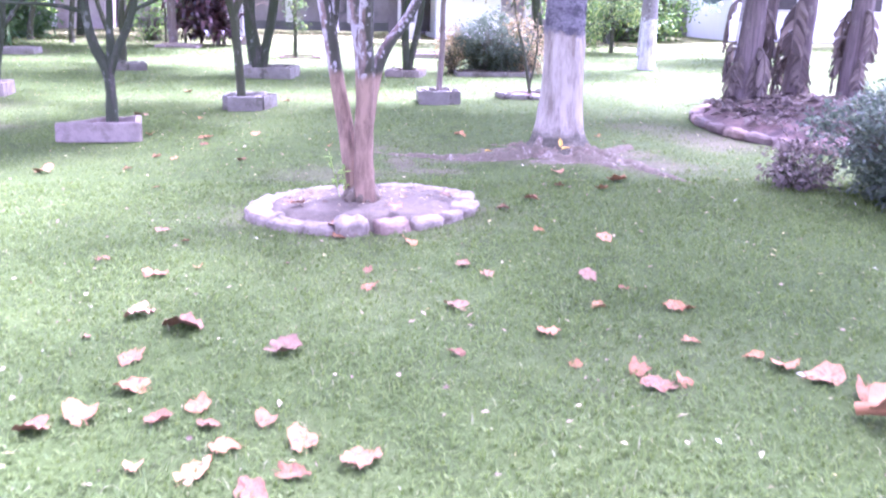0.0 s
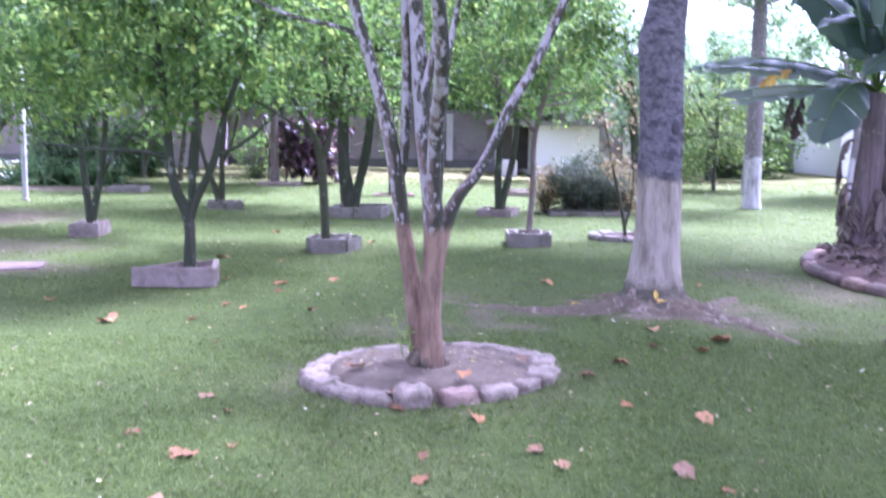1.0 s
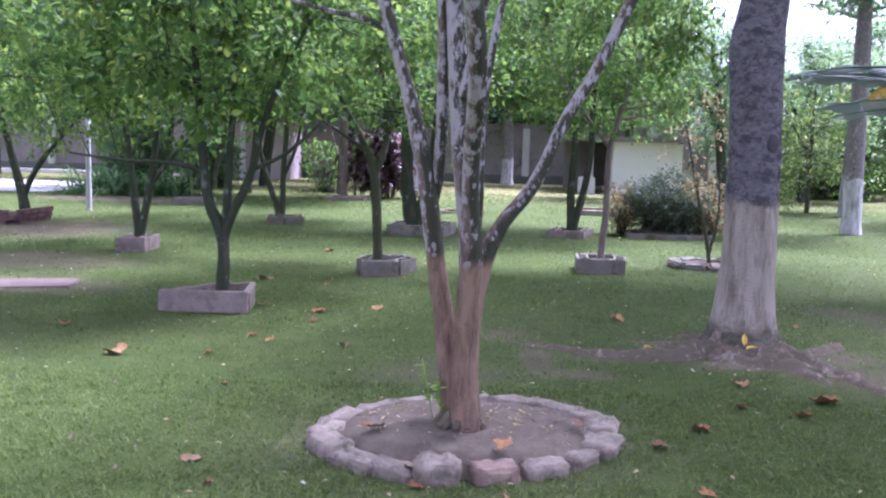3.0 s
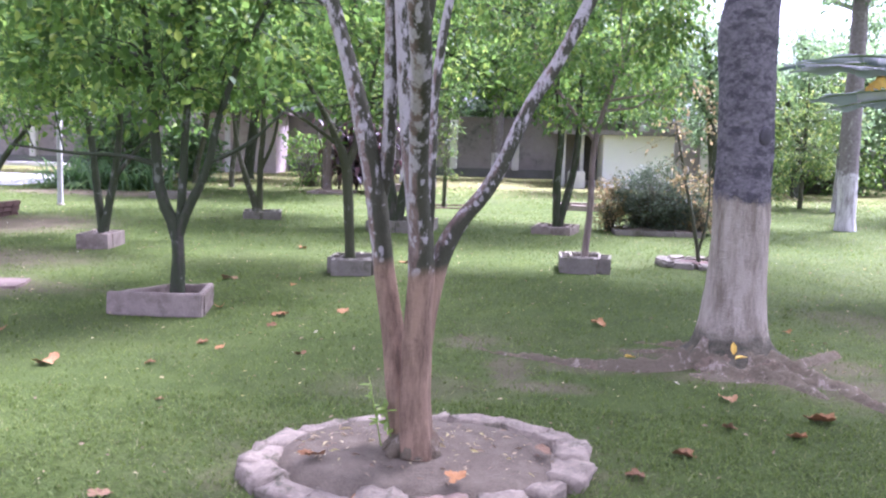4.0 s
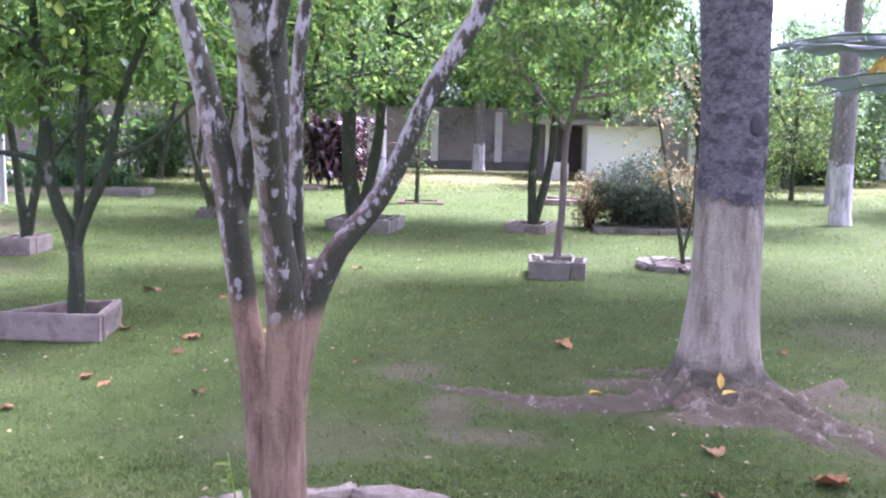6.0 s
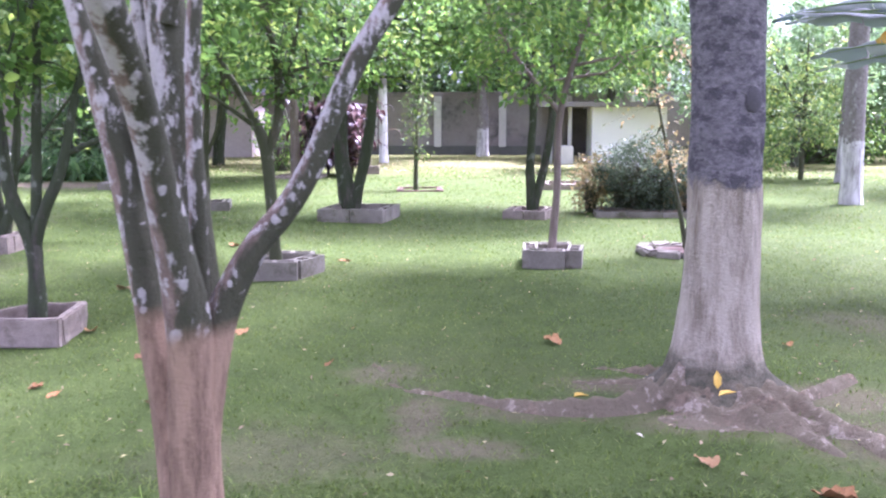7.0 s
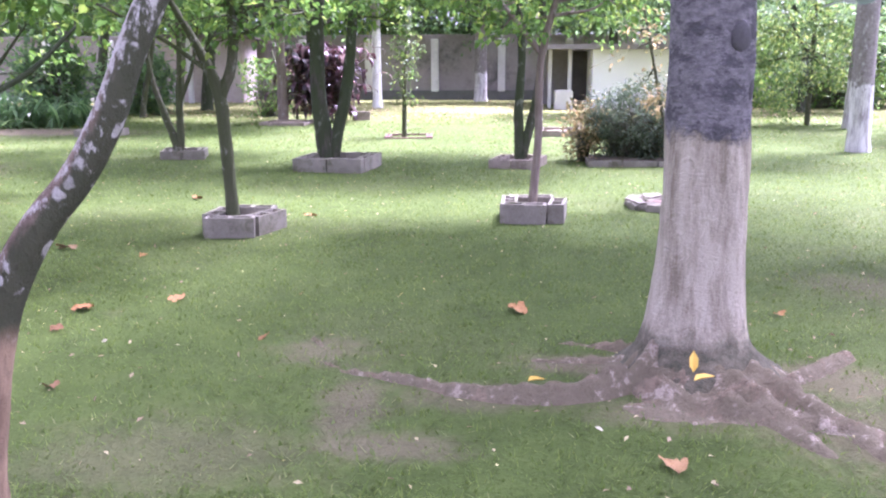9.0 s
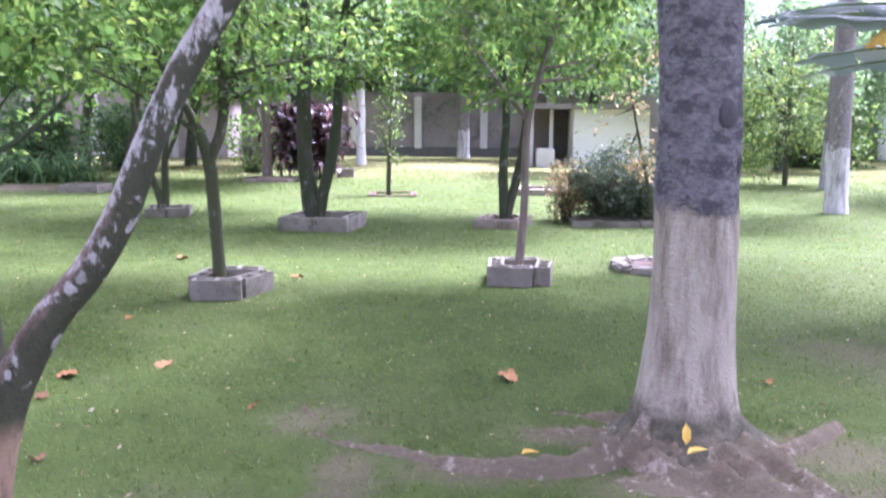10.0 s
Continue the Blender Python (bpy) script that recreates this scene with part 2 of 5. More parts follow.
M_BARK_WHITE = bark_mat("whitewashed_bark", (0.13, 0.11, 0.10), (0.3, 0.27, 0.25), (0.45, 0.43, 0.4), 0.4, ((0.24, 0.215, 0.2), (0.6, 0.57, 0.55)), 0.95, 0.35, (5, 5, 7))
M_SHEATH = bark_mat("banana_sheath", (0.09, 0.07, 0.06), (0.27, 0.215, 0.19), (0.33, 0.3, 0.22), 0.3, grain=(14, 14, 0.8))
M_BARK_LIMED = bark_mat("limed_bark", (0.2, 0.18, 0.17), (0.34, 0.31, 0.29), (0.5, 0.48, 0.46), 0.4, ((0.5, 0.46, 0.46), (0.78, 0.75, 0.76)), 2.2, 0.2, (5, 5, 7))
M_CONCRETE = plain_mat("grey_concrete_block", (0.13, 0.115, 0.088), (0.27, 0.243, 0.195), 5.0, 0.95, 0.01, (0.10, 0.095, 0.055), 16)
M_CONCRETE_PALE = plain_mat("pale_stained_concrete", (0.14, 0.108, 0.082), (0.33, 0.277, 0.226), 6.0, 0.95, 0.009, (0.14, 0.115, 0.085), 18)
M_STONE = plain_mat("rough_pink_stone", (0.135, 0.109, 0.078), (0.36, 0.3, 0.225), 11.0, 0.95, 0.016, (0.1, 0.092, 0.055), 5)
M_STONE_RED = plain_mat("rough_red_stone", (0.17, 0.115, 0.082), (0.34, 0.25, 0.185), 11.0, 0.95, 0.014, (0.12, 0.095, 0.065), 6)
M_SOIL = plain_mat("dry_soil", (0.075, 0.06, 0.04), (0.2, 0.163, 0.113), 9.0, 1.0, 0.02, (0.13, 0.105, 0.072), 11)
M_MULCH = plain_mat("dark_mulch", (0.055, 0.035, 0.028), (0.17, 0.11, 0.085), 5.0, 1.0, 0.02, (0.03, 0.02, 0.018), 9)
M_BRICK = plain_mat("red_clay_brick", (0.10, 0.06, 0.05), (0.18, 0.11, 0.09), 5.0, 0.95, 0.008, (0.09, 0.06, 0.05), 12)
M_BRICK_OLD = plain_mat("dull_pink_slab", (0.11, 0.08, 0.064), (0.2, 0.15, 0.122), 5.0, 0.95, 0.01, (0.12, 0.105, 0.08), 10)
M_WALL = plain_mat("grey_rendered_wall", (0.2, 0.175, 0.175), (0.31, 0.275, 0.275), 0.7, 0.95, 0.006, (0.11, 0.105, 0.1), 10)
M_WHITE = plain_mat("white_painted_concrete", (0.48, 0.46, 0.45), (0.68, 0.655, 0.64), 0.9, 0.85, 0.003, (0.5, 0.48, 0.46), 10)
M_HOUSE = plain_mat("white_house_render", (0.82, 0.81, 0.82), (0.88, 0.87, 0.88), 0.5, 0.85, 0.003, (0.74, 0.72, 0.71), 10)
M_POLE = plain_mat("dull_white_paint", (0.34, 0.33, 0.31), (0.5, 0.48, 0.46), 4.0, 0.8, 0.003, (0.3, 0.29, 0.26), 10)
M_DARK = plain_mat("dark_door_wood", (0.03, 0.026, 0.024), (0.07, 0.06, 0.055), 2.0, 0.7, 0.003)
M_ROOF = plain_mat("weathered_roof_tile", (0.10, 0.08, 0.07), (0.2, 0.16, 0.14), 2.0, 0.9, 0.01)
M_ROAD = plain_mat("pale_paving", (0.5, 0.47, 0.44), (0.65, 0.62, 0.59), 0.6, 0.9, 0.004)


# ---- mesh helpers ----
def mesh_of(name, verts, faces, mat, parent=None, label="", smooth=True):
    """One mesh object from arrays of corners and faces, under parent."""
    me = bpy.data.meshes.new(name)
    me.from_pydata([tuple(v) for v in verts], [], [tuple(f) for f in faces])
    if smooth:
        me.polygons.foreach_set("use_smooth", [True] * len(me.polygons))
    me.materials.append(mat)
    ob = new(name, me)
    if parent:
        ob.parent = parent
        ob.matrix_parent_inverse = parent.matrix_world.inverted()
    if label:
        ob["label"] = label
    return ob


def part(name, bm, mat, parent=None, label="", smooth=False):
    """Links a bmesh as one mesh object under a thing or a part."""
    me = bpy.data.meshes.new(name)
    bm.to_mesh(me)
    bm.free()
    if smooth:
        me.polygons.foreach_set("use_smooth", [True] * len(me.polygons))
    me.materials.append(mat)
    ob = new(name, me)
    if parent:
        ob.parent = parent
        ob.matrix_parent_inverse = parent.matrix_world.inverted()
    if label:
        ob["label"] = label
    return ob


def thing(name, place, label, category, group="", kind=""):
    ob = new(name)
    ob.location = place
    ob.matrix_world = Matrix.Translation(place)
    return tagged(ob, label, category, group, kind)


def box(size, at=(0, 0, 0), turn=0.0, bevel=0.0, rough=0.0, cuts=0, seed=0):
    """A bmesh box, bevelled and slightly uneven, that stands on its base at the given place."""
    bm = bmesh.new()
    bmesh.ops.create_cube(bm, size=1.0)
    bmesh.ops.scale(bm, vec=size, verts=bm.verts)
    if cuts:
        bmesh.ops.subdivide_edges(bm, edges=bm.edges[:], cuts=cuts, use_grid_fill=True)
    if bevel:
        sharp = [e for e in bm.edges if e.calc_face_angle(0) > 0.5]
        bmesh.ops.bevel(bm, geom=sharp, offset=bevel, segments=2, affect="EDGES")
    if rough:
        for v in bm.verts:
            q = v.co * (2.2 / max(size)) * 2 + Vector((seed * 3.7, seed * 1.3, seed * 5.1))
            v.co += noise.noise_vector(q) * rough
    bmesh.ops.transform(bm, matrix=pose(at[0], at[1], at[2] + size[2] / 2, 0, 0, turn), verts=bm.verts)
    return bm


def smooth_line(points, times=2):
    """Cuts the corners of a line of (x, y, z, r)."""
    p = np.array(points, float)
    for _ in range(times):
        a, b = p[:-1], p[1:]
        mid = np.stack([a * 0.75 + b * 0.25, a * 0.25 + b * 0.75], 1).reshape(-1, p.shape[1])
        p = np.vstack([p[:1], mid, p[-1:]])
    return p


class Tubes:
    """Gathers many tapered tubes into one mesh."""

    def __init__(self, rng):
        self.v, self.f, self.rng = [], [], rng

    def add(self, line, sides=8, knots=0.0, close=True, flute=0.0):
        line = np.array(line, float)
        n = len(line)
        d = np.gradient(line[:, :3], axis=0)
        d /= np.maximum(np.linalg.norm(d, axis=1, keepdims=True), 1e-9)
        ref = np.array([0.83, 0.55, 0.1])
        a = np.cross(d, ref)
        a /= np.maximum(np.linalg.norm(a, axis=1, keepdims=True), 1e-9)
        b = np.cross(d, a)
        start = len(self.v)
        ang = np.linspace(0, 2 * np.pi, sides, endpoint=False)
        phase = self.rng.uniform(0, 6.28, 4)
        for i in range(n):
            for t in ang:
                r = line[i, 3]
                if knots:
                    q = Vector((math.cos(t) * 1.4 + phase[0], math.sin(t) * 1.4 + phase[1], line[i, 2] * 3.1 + phase[2]))
                    r *= 1 + knots * noise.noise(q) + 0.45 * knots * noise.noise(q * 3.1)
                if flute:
                    r *= 1 + flute * math.sin(4 * t + phase[3] + 1.2 * line[i, 2]) * max(0.0, 1 - line[i, 2] / 1.2)
                self.v.append(line[i, :3] + r * (math.cos(t) * a[i] + math.sin(t) * b[i]))
        for i in range(n - 1):
            for k in range(sides):
                k2 = (k + 1) % sides
                self.f.append((start + i * sides + k, start + i * sides + k2, start + (i + 1) * sides + k2, start + (i + 1) * sides + k))
        if close:
            self.f.append(tuple(start + (n - 1) * sides + k for k in range(sides)))

    def make(self, name, mat, parent, label=""):
        return mesh_of(name, self.v, self.f, mat, parent, label)


def leaf_arrays(at, way, size, rng, width=0.5, fold=0.12, droop=0.25, roundness=False):
    """Corners and faces of many leaves: places, directions and lengths are arrays."""
    n = len(at)
    way = way / np.maximum(np.linalg.norm(way, axis=1, keepdims=True), 1e-9)
    up = np.tile([0, 0, 1.0], (n, 1)) + rng.normal(0, 0.45, (n, 3))
    side = np.cross(way, up)
    side /= np.maximum(np.linalg.norm(side, axis=1, keepdims=True), 1e-9)
    top = np.cross(side, way)
    s = size[:, None]
    w = width * s * 0.5
    if roundness:
        rows = [(0, 0, 0), (0.25, 0.85, fold), (0.62, 0.9, fold * 0.6 - droop * 0.3), (1.0, 0, -droop), (0.62, -0.9, fold * 0.6 - droop * 0.3), (0.25, -0.85, fold)]
        tri = [(0, 1, 2), (0, 2, 3), (0, 3, 4), (0, 4, 5)]
    else:
        rows = [(0, 0, 0), (0.45, 1.0, fold), (1.0, 0, -droop), (0.45, -1.0, fold)]
        tri = [(0, 1, 2), (0, 2, 3)]
    v = np.stack([at + way * s * a + side * w * b + top * s * c for a, b, c in rows], 1)
    k = len(rows)
    f = (np.arange(n)[:, None, None] * k + np.array(tri)[None]).reshape(-1, 3)
    return v.reshape(-1, 3), f


def fast_mesh(name, v, f, mat, parent=None, label=""):
    """A triangle mesh from numpy arrays."""
    me = bpy.data.meshes.new(name)
    me.vertices.add(len(v))
    me.vertices.foreach_set("co", np.asarray(v, np.float32).ravel())
    me.loops.add(len(f) * 3)
    me.loops.foreach_set("vertex_index", np.asarray(f, np.int32).ravel())
    me.polygons.add(len(f))
    me.polygons.foreach_set("loop_start", np.arange(0, len(f) * 3, 3, dtype=np.int32))
    me.update(calc_edges=True)
    me.materials.append(mat)
    ob = new(name, me)
    if parent:
        ob.parent = parent
        ob.matrix_parent_inverse = parent.matrix_world.inverted()
    if label:
        ob["label"] = label
    return ob


def height(x, y):
    """The lawn's gentle unevenness."""
    return 0.012 * np.sin(0.9 * x + 0.4) * np.sin(0.8 * y + 1.0) + 0.006 * np.sin(2.7 * x + 1.9 * y) + 0.004 * np.sin(5.1 * x - 4.3 * y)


def garden_tree(label, stems, crown, seed, bark, leaf, leaf_len=0.11, limbs=12, twigs=90, per_twig=14, sides=12, knots=0.16, floor=1.4,
                from_height=0.45, gaps=-0.12, wide=0.55, name="garden_tree", category="tree", group="garden trees", roundness=True, limb_r=0.026, flute=0.0, thin=1.0):
    """A tree from its stems (lines of x, y, z, r): limbs grow out of them into the crown (centre, radii), and twigs with leaves out of the limbs."""
    rng = np.random.default_rng(seed)
    base = stems[0][0]
    root = thing(name, (base[0], base[1], base[2]), label, category, group)
    lines = [smooth_line([(*q[:3], q[3] * thin) for q in s]) for s in stems]
    for i, line in enumerate(lines):
        tube = Tubes(rng)
        tube.add(line, sides, knots, True, flute)
        tube.make("trunk" if i == 0 else "stem", bark, root)
    high = max(l[:, 2].max() for l in lines)
    seeds_pool = np.vstack([l[l[:, 2] > from_height * high] for l in lines])
    c, rad = np.array(crown[0], float), np.array(crown[1], float)

    def inside(k, inner=0.35):
        out = []
        while len(out) < k:
            d = rng.normal(size=3)
            d /= np.linalg.norm(d)
            bulge = 1.02 + 0.42 * noise.noise(Vector(d * 1.6 + seed * 1.7))
            q = c + d * rad * bulge * (inner + (1 - inner) * rng.random() ** 0.6)
            if q[2] < floor + 0.45 * rad[2] * noise.noise(Vector((q[0] * 1.1, q[1] * 1.1, seed))) or noise.noise(Vector(q * (1.3 / max(rad.mean(), 0.8) * 1.6) + seed)) < gaps:
                continue
            out.append(q)
        return np.array(out)

    wood = Tubes(rng)
    spine = []
    for q in inside(limbs, 0.45):
        d = np.linalg.norm(seeds_pool[:, :3] - q, axis=1) + np.maximum(0, seeds_pool[:, 2] - q[2]) * 1.5
        a = seeds_pool[np.argmin(d + rng.random(len(d)) * 0.5)]
        mid = (a[:3] + q) / 2 + rng.normal(0, 0.12, 3) * np.linalg.norm(q - a[:3]) + np.array([0, 0, 0.08])
        r0 = min(a[3] * 0.6, limb_r * (0.7 + 0.6 * rng.random()))
        line = smooth_line([(*a[:3], r0), (*(a[:3] * 0.6 + mid * 0.4), r0 * 0.85), (*mid, r0 * 0.62), (*q, r0 * 0.22)], 2)
        limb = Tubes(rng)
        limb.add(line, 6, 0.1)
        limb.make("limb", bark, root)
        spine.append(line[len(line) // 3:])
    spine = np.vstack(spine + [l[l[:, 2] > 0.7 * high] for l in lines])
    at, way = [], []
    leaf_len *= 0.68 if roundness else 0.62
    per_twig = round(per_twig * (1.4 if roundness else 1.9))
    for q in inside(round(twigs * (1.95 if roundness else 1.7)), 0.25):
        near = spine[np.argmin(np.linalg.norm(spine[:, :3] - q, axis=1))]
        a = near[:3]
        mid = (a + q) / 2 + rng.normal(0, 0.06, 3)
        r0 = min(near[3] * 0.8, 0.012)
        wood.add([(*a, r0), (*mid, r0 * 0.6), (*q, r0 * 0.25)], 4)
        k = per_twig
        t = rng.random(k) ** 0.6
        along = a * (1 - t[:, None]) + q * t[:, None]
        at.append(along + rng.normal(0, leaf_len * (1.0 if roundness else 1.3), (k, 3)))
        out = (q - a) / max(np.linalg.norm(q - a), 1e-6)
        way.append(out * 0.6 + rng.normal(0, 0.6, (k, 3)) + np.array([0, 0, -0.25]))
    tagged(wood.make("twigwork", bark, root), kind="stuff")
    at, way = np.vstack(at), np.vstack(way)
    size = leaf_len * rng.uniform(0.6, 1.35, len(at))
    v, f = leaf_arrays(at, way, size, rng, wide, 0.1, 0.22, roundness)
    fast_mesh("crown", v, f, leaf, root)
    return root


# ---- ground ----
def spaced(lo, hi, step, far):
    """Even steps from lo to hi and growing steps out to far on both sides."""
    mid = list(np.arange(lo, hi + 1e-6, step))
    out, d, q = [], step, hi
    while q < far:
        d *= 1.35
        q += d
        out.append(q)
    low, d, q = [], step, lo
    while q > -far:
        d *= 1.35
        q -= d
        low.append(q)
    return np.array(low[::-1] + mid + out)


xs, ys = spaced(-6, 7, 0.16, 900), spaced(0, 14, 0.16, 900)
gx, gy = np.meshgrid(xs, ys)
gz = height(gx, gy) * np.exp(-(np.hypot(gx, gy - 8) / 60) ** 2)
gv = np.stack([gx, gy, gz], -1).reshape(-1, 3)
w = len(xs)
idx = (np.arange(len(ys) - 1)[:, None] * w + np.arange(w - 1)[None]).ravel()
ground = mesh_of("ground", gv, np.stack([idx, idx + 1, idx + w + 1, idx + w], 1), M_GROUND)
tagged(ground, "green mown lawn with worn bare soil patches", "lawn", kind="structure")


# ---- far wall, shed, driveway ----
wall = thing("wall_north", (0, 35, 0), "grey rendered boundary wall with white pillars", "wall", kind="structure")
part("wall_panel", box((70, 0.14, 1.85), (0, 35.0, 0.3)), M_WALL, wall)
part("plinth", box((70, 0.3, 0.34), (0, 34.98, -0.02), bevel=0.02), plain_mat("dark_damp_plinth", (0.10, 0.10, 0.09), (0.17, 0.165, 0.155), 1.0), wall, "dark damp concrete plinth")
part("coping", box((70, 0.26, 0.07), (0, 35.0, 2.153), bevel=0.02), M_WALL, wall)
for i in range(-12, 13):
    part("pillar", box((0.26, 0.26, 1.8), (-0.72 + i * 2.32, 34.87, 0.28), bevel=0.02, seed=i), M_WHITE, wall, "white painted pillar")

shed = thing("shed", (5.6, 30, 0), "low white rendered shed with an open dark porch", "building")
part("wall", box((2.13, 2.6, 1.66), (5.195, 30.3, -0.02), bevel=0.02), M_HOUSE, shed, "bright white rendered wall")
part("porch_wall", box((1.3, 0.15, 1.66), (3.45, 31.5, -0.02)), M_WALL, shed, "shaded grey back wall of the porch")
part("door", box((0.42, 0.06, 1.4), (3.85, 29.9, 0.2), bevel=0.01), M_DARK, shed, "dark wooden door")
for px in (2.95, 3.5):
    part("post", box((0.1, 0.1, 1.66), (px, 29.2, -0.02), bevel=0.01), M_WHITE, shed, "white painted porch post")
part("roof", box((3.95, 3.2, 0.1), (4.53, 30.3, 1.645), bevel=0.02), M_ROOF, shed, "weathered brown roof slab")
part("fascia", box((3.95, 0.05, 0.14), (4.53, 28.67, 1.63), bevel=0.01), M_WALL, shed)
part("step", box((0.5, 0.4, 0.55), (3.3, 28.6, -0.02), bevel=0.03), M_WHITE, shed, "white painted masonry block")

neighbour = thing("neighbour_house", (-0.5, 42, 0), "neighbour house with a white eave behind the wall", "house")
part("wall", box((7, 5, 2.3), (-0.5, 43, -0.02)), M_WALL, neighbour)
part("roof", box((7.6, 5.6, 0.25), (-0.5, 43, 2.42), bevel=0.05), M_ROOF, neighbour)
part("eave", box((7.7, 0.1, 0.14), (-0.5, 40.14, 2.28), bevel=0.02), M_WHITE, neighbour, "white painted eave board")

villa = thing("side_house", (19.5, 33, 0), "white rendered house behind trees at the garden's edge", "house")
part("wall", box((8.5, 5, 3.0), (19.5, 33.6, -0.02), bevel=0.02), M_HOUSE, villa)
part("roof", box((9.2, 5.8, 0.2), (19.5, 33.6, 3.0), bevel=0.04), M_ROOF, villa, "weathered brown roof slab")
for px in (17.2, 20.6):
    pane_frame = part("window", box((1.2, 0.1, 1.1), (px, 31.06, 1.05), bevel=0.01), M_WHITE, villa)
    part("pane", box((1.0, 0.03, 0.9), (px, 30.99, 1.15)), M_DARK, pane_frame, "dark window pane")

M_PINK = plain_mat("pale_pink_render", (0.36, 0.29, 0.28), (0.5, 0.42, 0.41), 0.8, 0.9, 0.004, (0.28, 0.23, 0.22), 10)
outhouse = thing("outbuilding", (-8.3, 33.4, 0), "low pale pink rendered outbuilding with a white porch post", "building")
part("wall", box((2.7, 1.9, 2.1), (-8.3, 33.7, -0.02), bevel=0.02), M_PINK, outhouse)
part("roof", box((3.1, 2.5, 0.12), (-8.3, 33.6, 2.07), bevel=0.03), M_ROOF, outhouse, "weathered brown roof slab")
part("post", box((0.16, 0.16, 2.1), (-8.62, 32.5, -0.02), bevel=0.02), M_WHITE, outhouse, "white painted porch post")

rail = thing("white_rail", (-8.3, 26.4, 0), "short white tubular rail beside the driveway", "rail")
for px in (-8.65, -8.3, -7.95):
    tube = Tubes(np.random.default_rng(7))
    tube.add([(px, 26.4, -0.02, 0.03), (px, 26.4, 0.4, 0.03), (px, 26.4, 0.7, 0.03)], 8)
    tube.make("post", M_WHITE, rail)
for pz in (0.36, 0.68):
    tube = Tubes(np.random.default_rng(8))
    tube.add([(-8.68, 26.4, pz, 0.025), (-8.3, 26.4, pz, 0.025), (-7.92, 26.4, pz, 0.025)], 8)
    tube.make("bar", M_WHITE, rail)

road = thing("driveway", (-13, 24, 0), "pale sunlit paving with a raised kerb", "driveway", kind="structure")
part("paving", box((12, 5.0, 0.05), (-16.4, 24.6, -0.02)), M_ROAD, road)
part("kerb", box((9, 0.2, 0.16), (-13.5, 32.8, -0.02), bevel=0.03), M_WHITE, road, "white painted kerb")


# ---- planters ----
def hollow_block(parent, x, y, turn, size=(0.39, 0.14, 0.19), mat=M_CONCRETE, z=-0.01, seed=0):
    """A concrete block with two cells that go down into it."""
    lx, ly, lz = size
    wall_t = 0.027
    xs_ = [-lx / 2, -lx / 2 + wall_t, -wall_t / 2, wall_t / 2, lx / 2 - wall_t, lx / 2]
    ys_ = [-ly / 2, -ly / 2 + wall_t, ly / 2 - wall_t, ly / 2]
    bm = bmesh.new()
    top = [[bm.verts.new((a, b, lz)) for a in xs_] for b in ys_]
    low = [[bm.verts.new((a, b, 0)) for a in xs_] for b in ys_]
    for j in range(3):
        for i in range(5):
            cell = j == 1 and i in (1, 3)
            q = (top[j][i], top[j][i + 1], top[j + 1][i + 1], top[j + 1][i])
            if not cell:
                bm.faces.new(q)
            else:
                d = [bm.verts.new((v.co.x * 0.99, v.co.y * 0.95, lz * 0.8)) for v in q]
                for k in range(4):
                    bm.faces.new((q[k], d[k], d[(k + 1) % 4], q[(k + 1) % 4]))
                bm.faces.new(d)
    for i in range(5):
        bm.faces.new((low[0][i], low[0][i + 1], top[0][i + 1], top[0][i]))
        bm.faces.new((low[3][i + 1], low[3][i], top[3][i], top[3][i + 1]))
    for j in range(3):
        bm.faces.new((low[j + 1][0], low[j][0], top[j][0], top[j + 1][0]))
        bm.faces.new((low[j][5], low[j + 1][5], top[j + 1][5], top[j][5]))
    bmesh.ops.recalc_face_normals(bm, faces=bm.faces)
    for v in bm.verts:
        v.co += noise.noise_vector(v.co * 9 + Vector((seed, seed * 2, 0))) * 0.004
    bmesh.ops.transform(bm, matrix=pose(x, y, z, 0, 0, turn), verts=bm.verts)
    return part("block", bm, mat, parent)


def soil_disc(parent, x, y, rx, ry, z, mat=M_SOIL, seed=0, mound=0.03):
    """A low uneven heap of soil."""
    rng = np.random.default_rng(seed)
    v, f = [(x, y, z + mound)], []
    rings, n = 7, 28
    for r in range(1, rings + 1):
        for k in range(n):
            a = 2 * math.pi * k / n
            q = r / rings
            px, py = x + math.cos(a) * rx * q, y + math.sin(a) * ry * q
            v.append((px, py, z + mound * (1 - q * q) + 0.012 * noise.noise(Vector((px * 6, py * 6, seed))) - (0.06 if r == rings else 0)))
    for k in range(n):
        f.append((0, 1 + k, 1 + (k + 1) % n))
        for r in range(rings - 1):
            a, b = 1 + r * n + k, 1 + r * n + (k + 1) % n
            f.append((a, a + n, b + n, b))
    return mesh_of("soil", v, f, mat, parent)


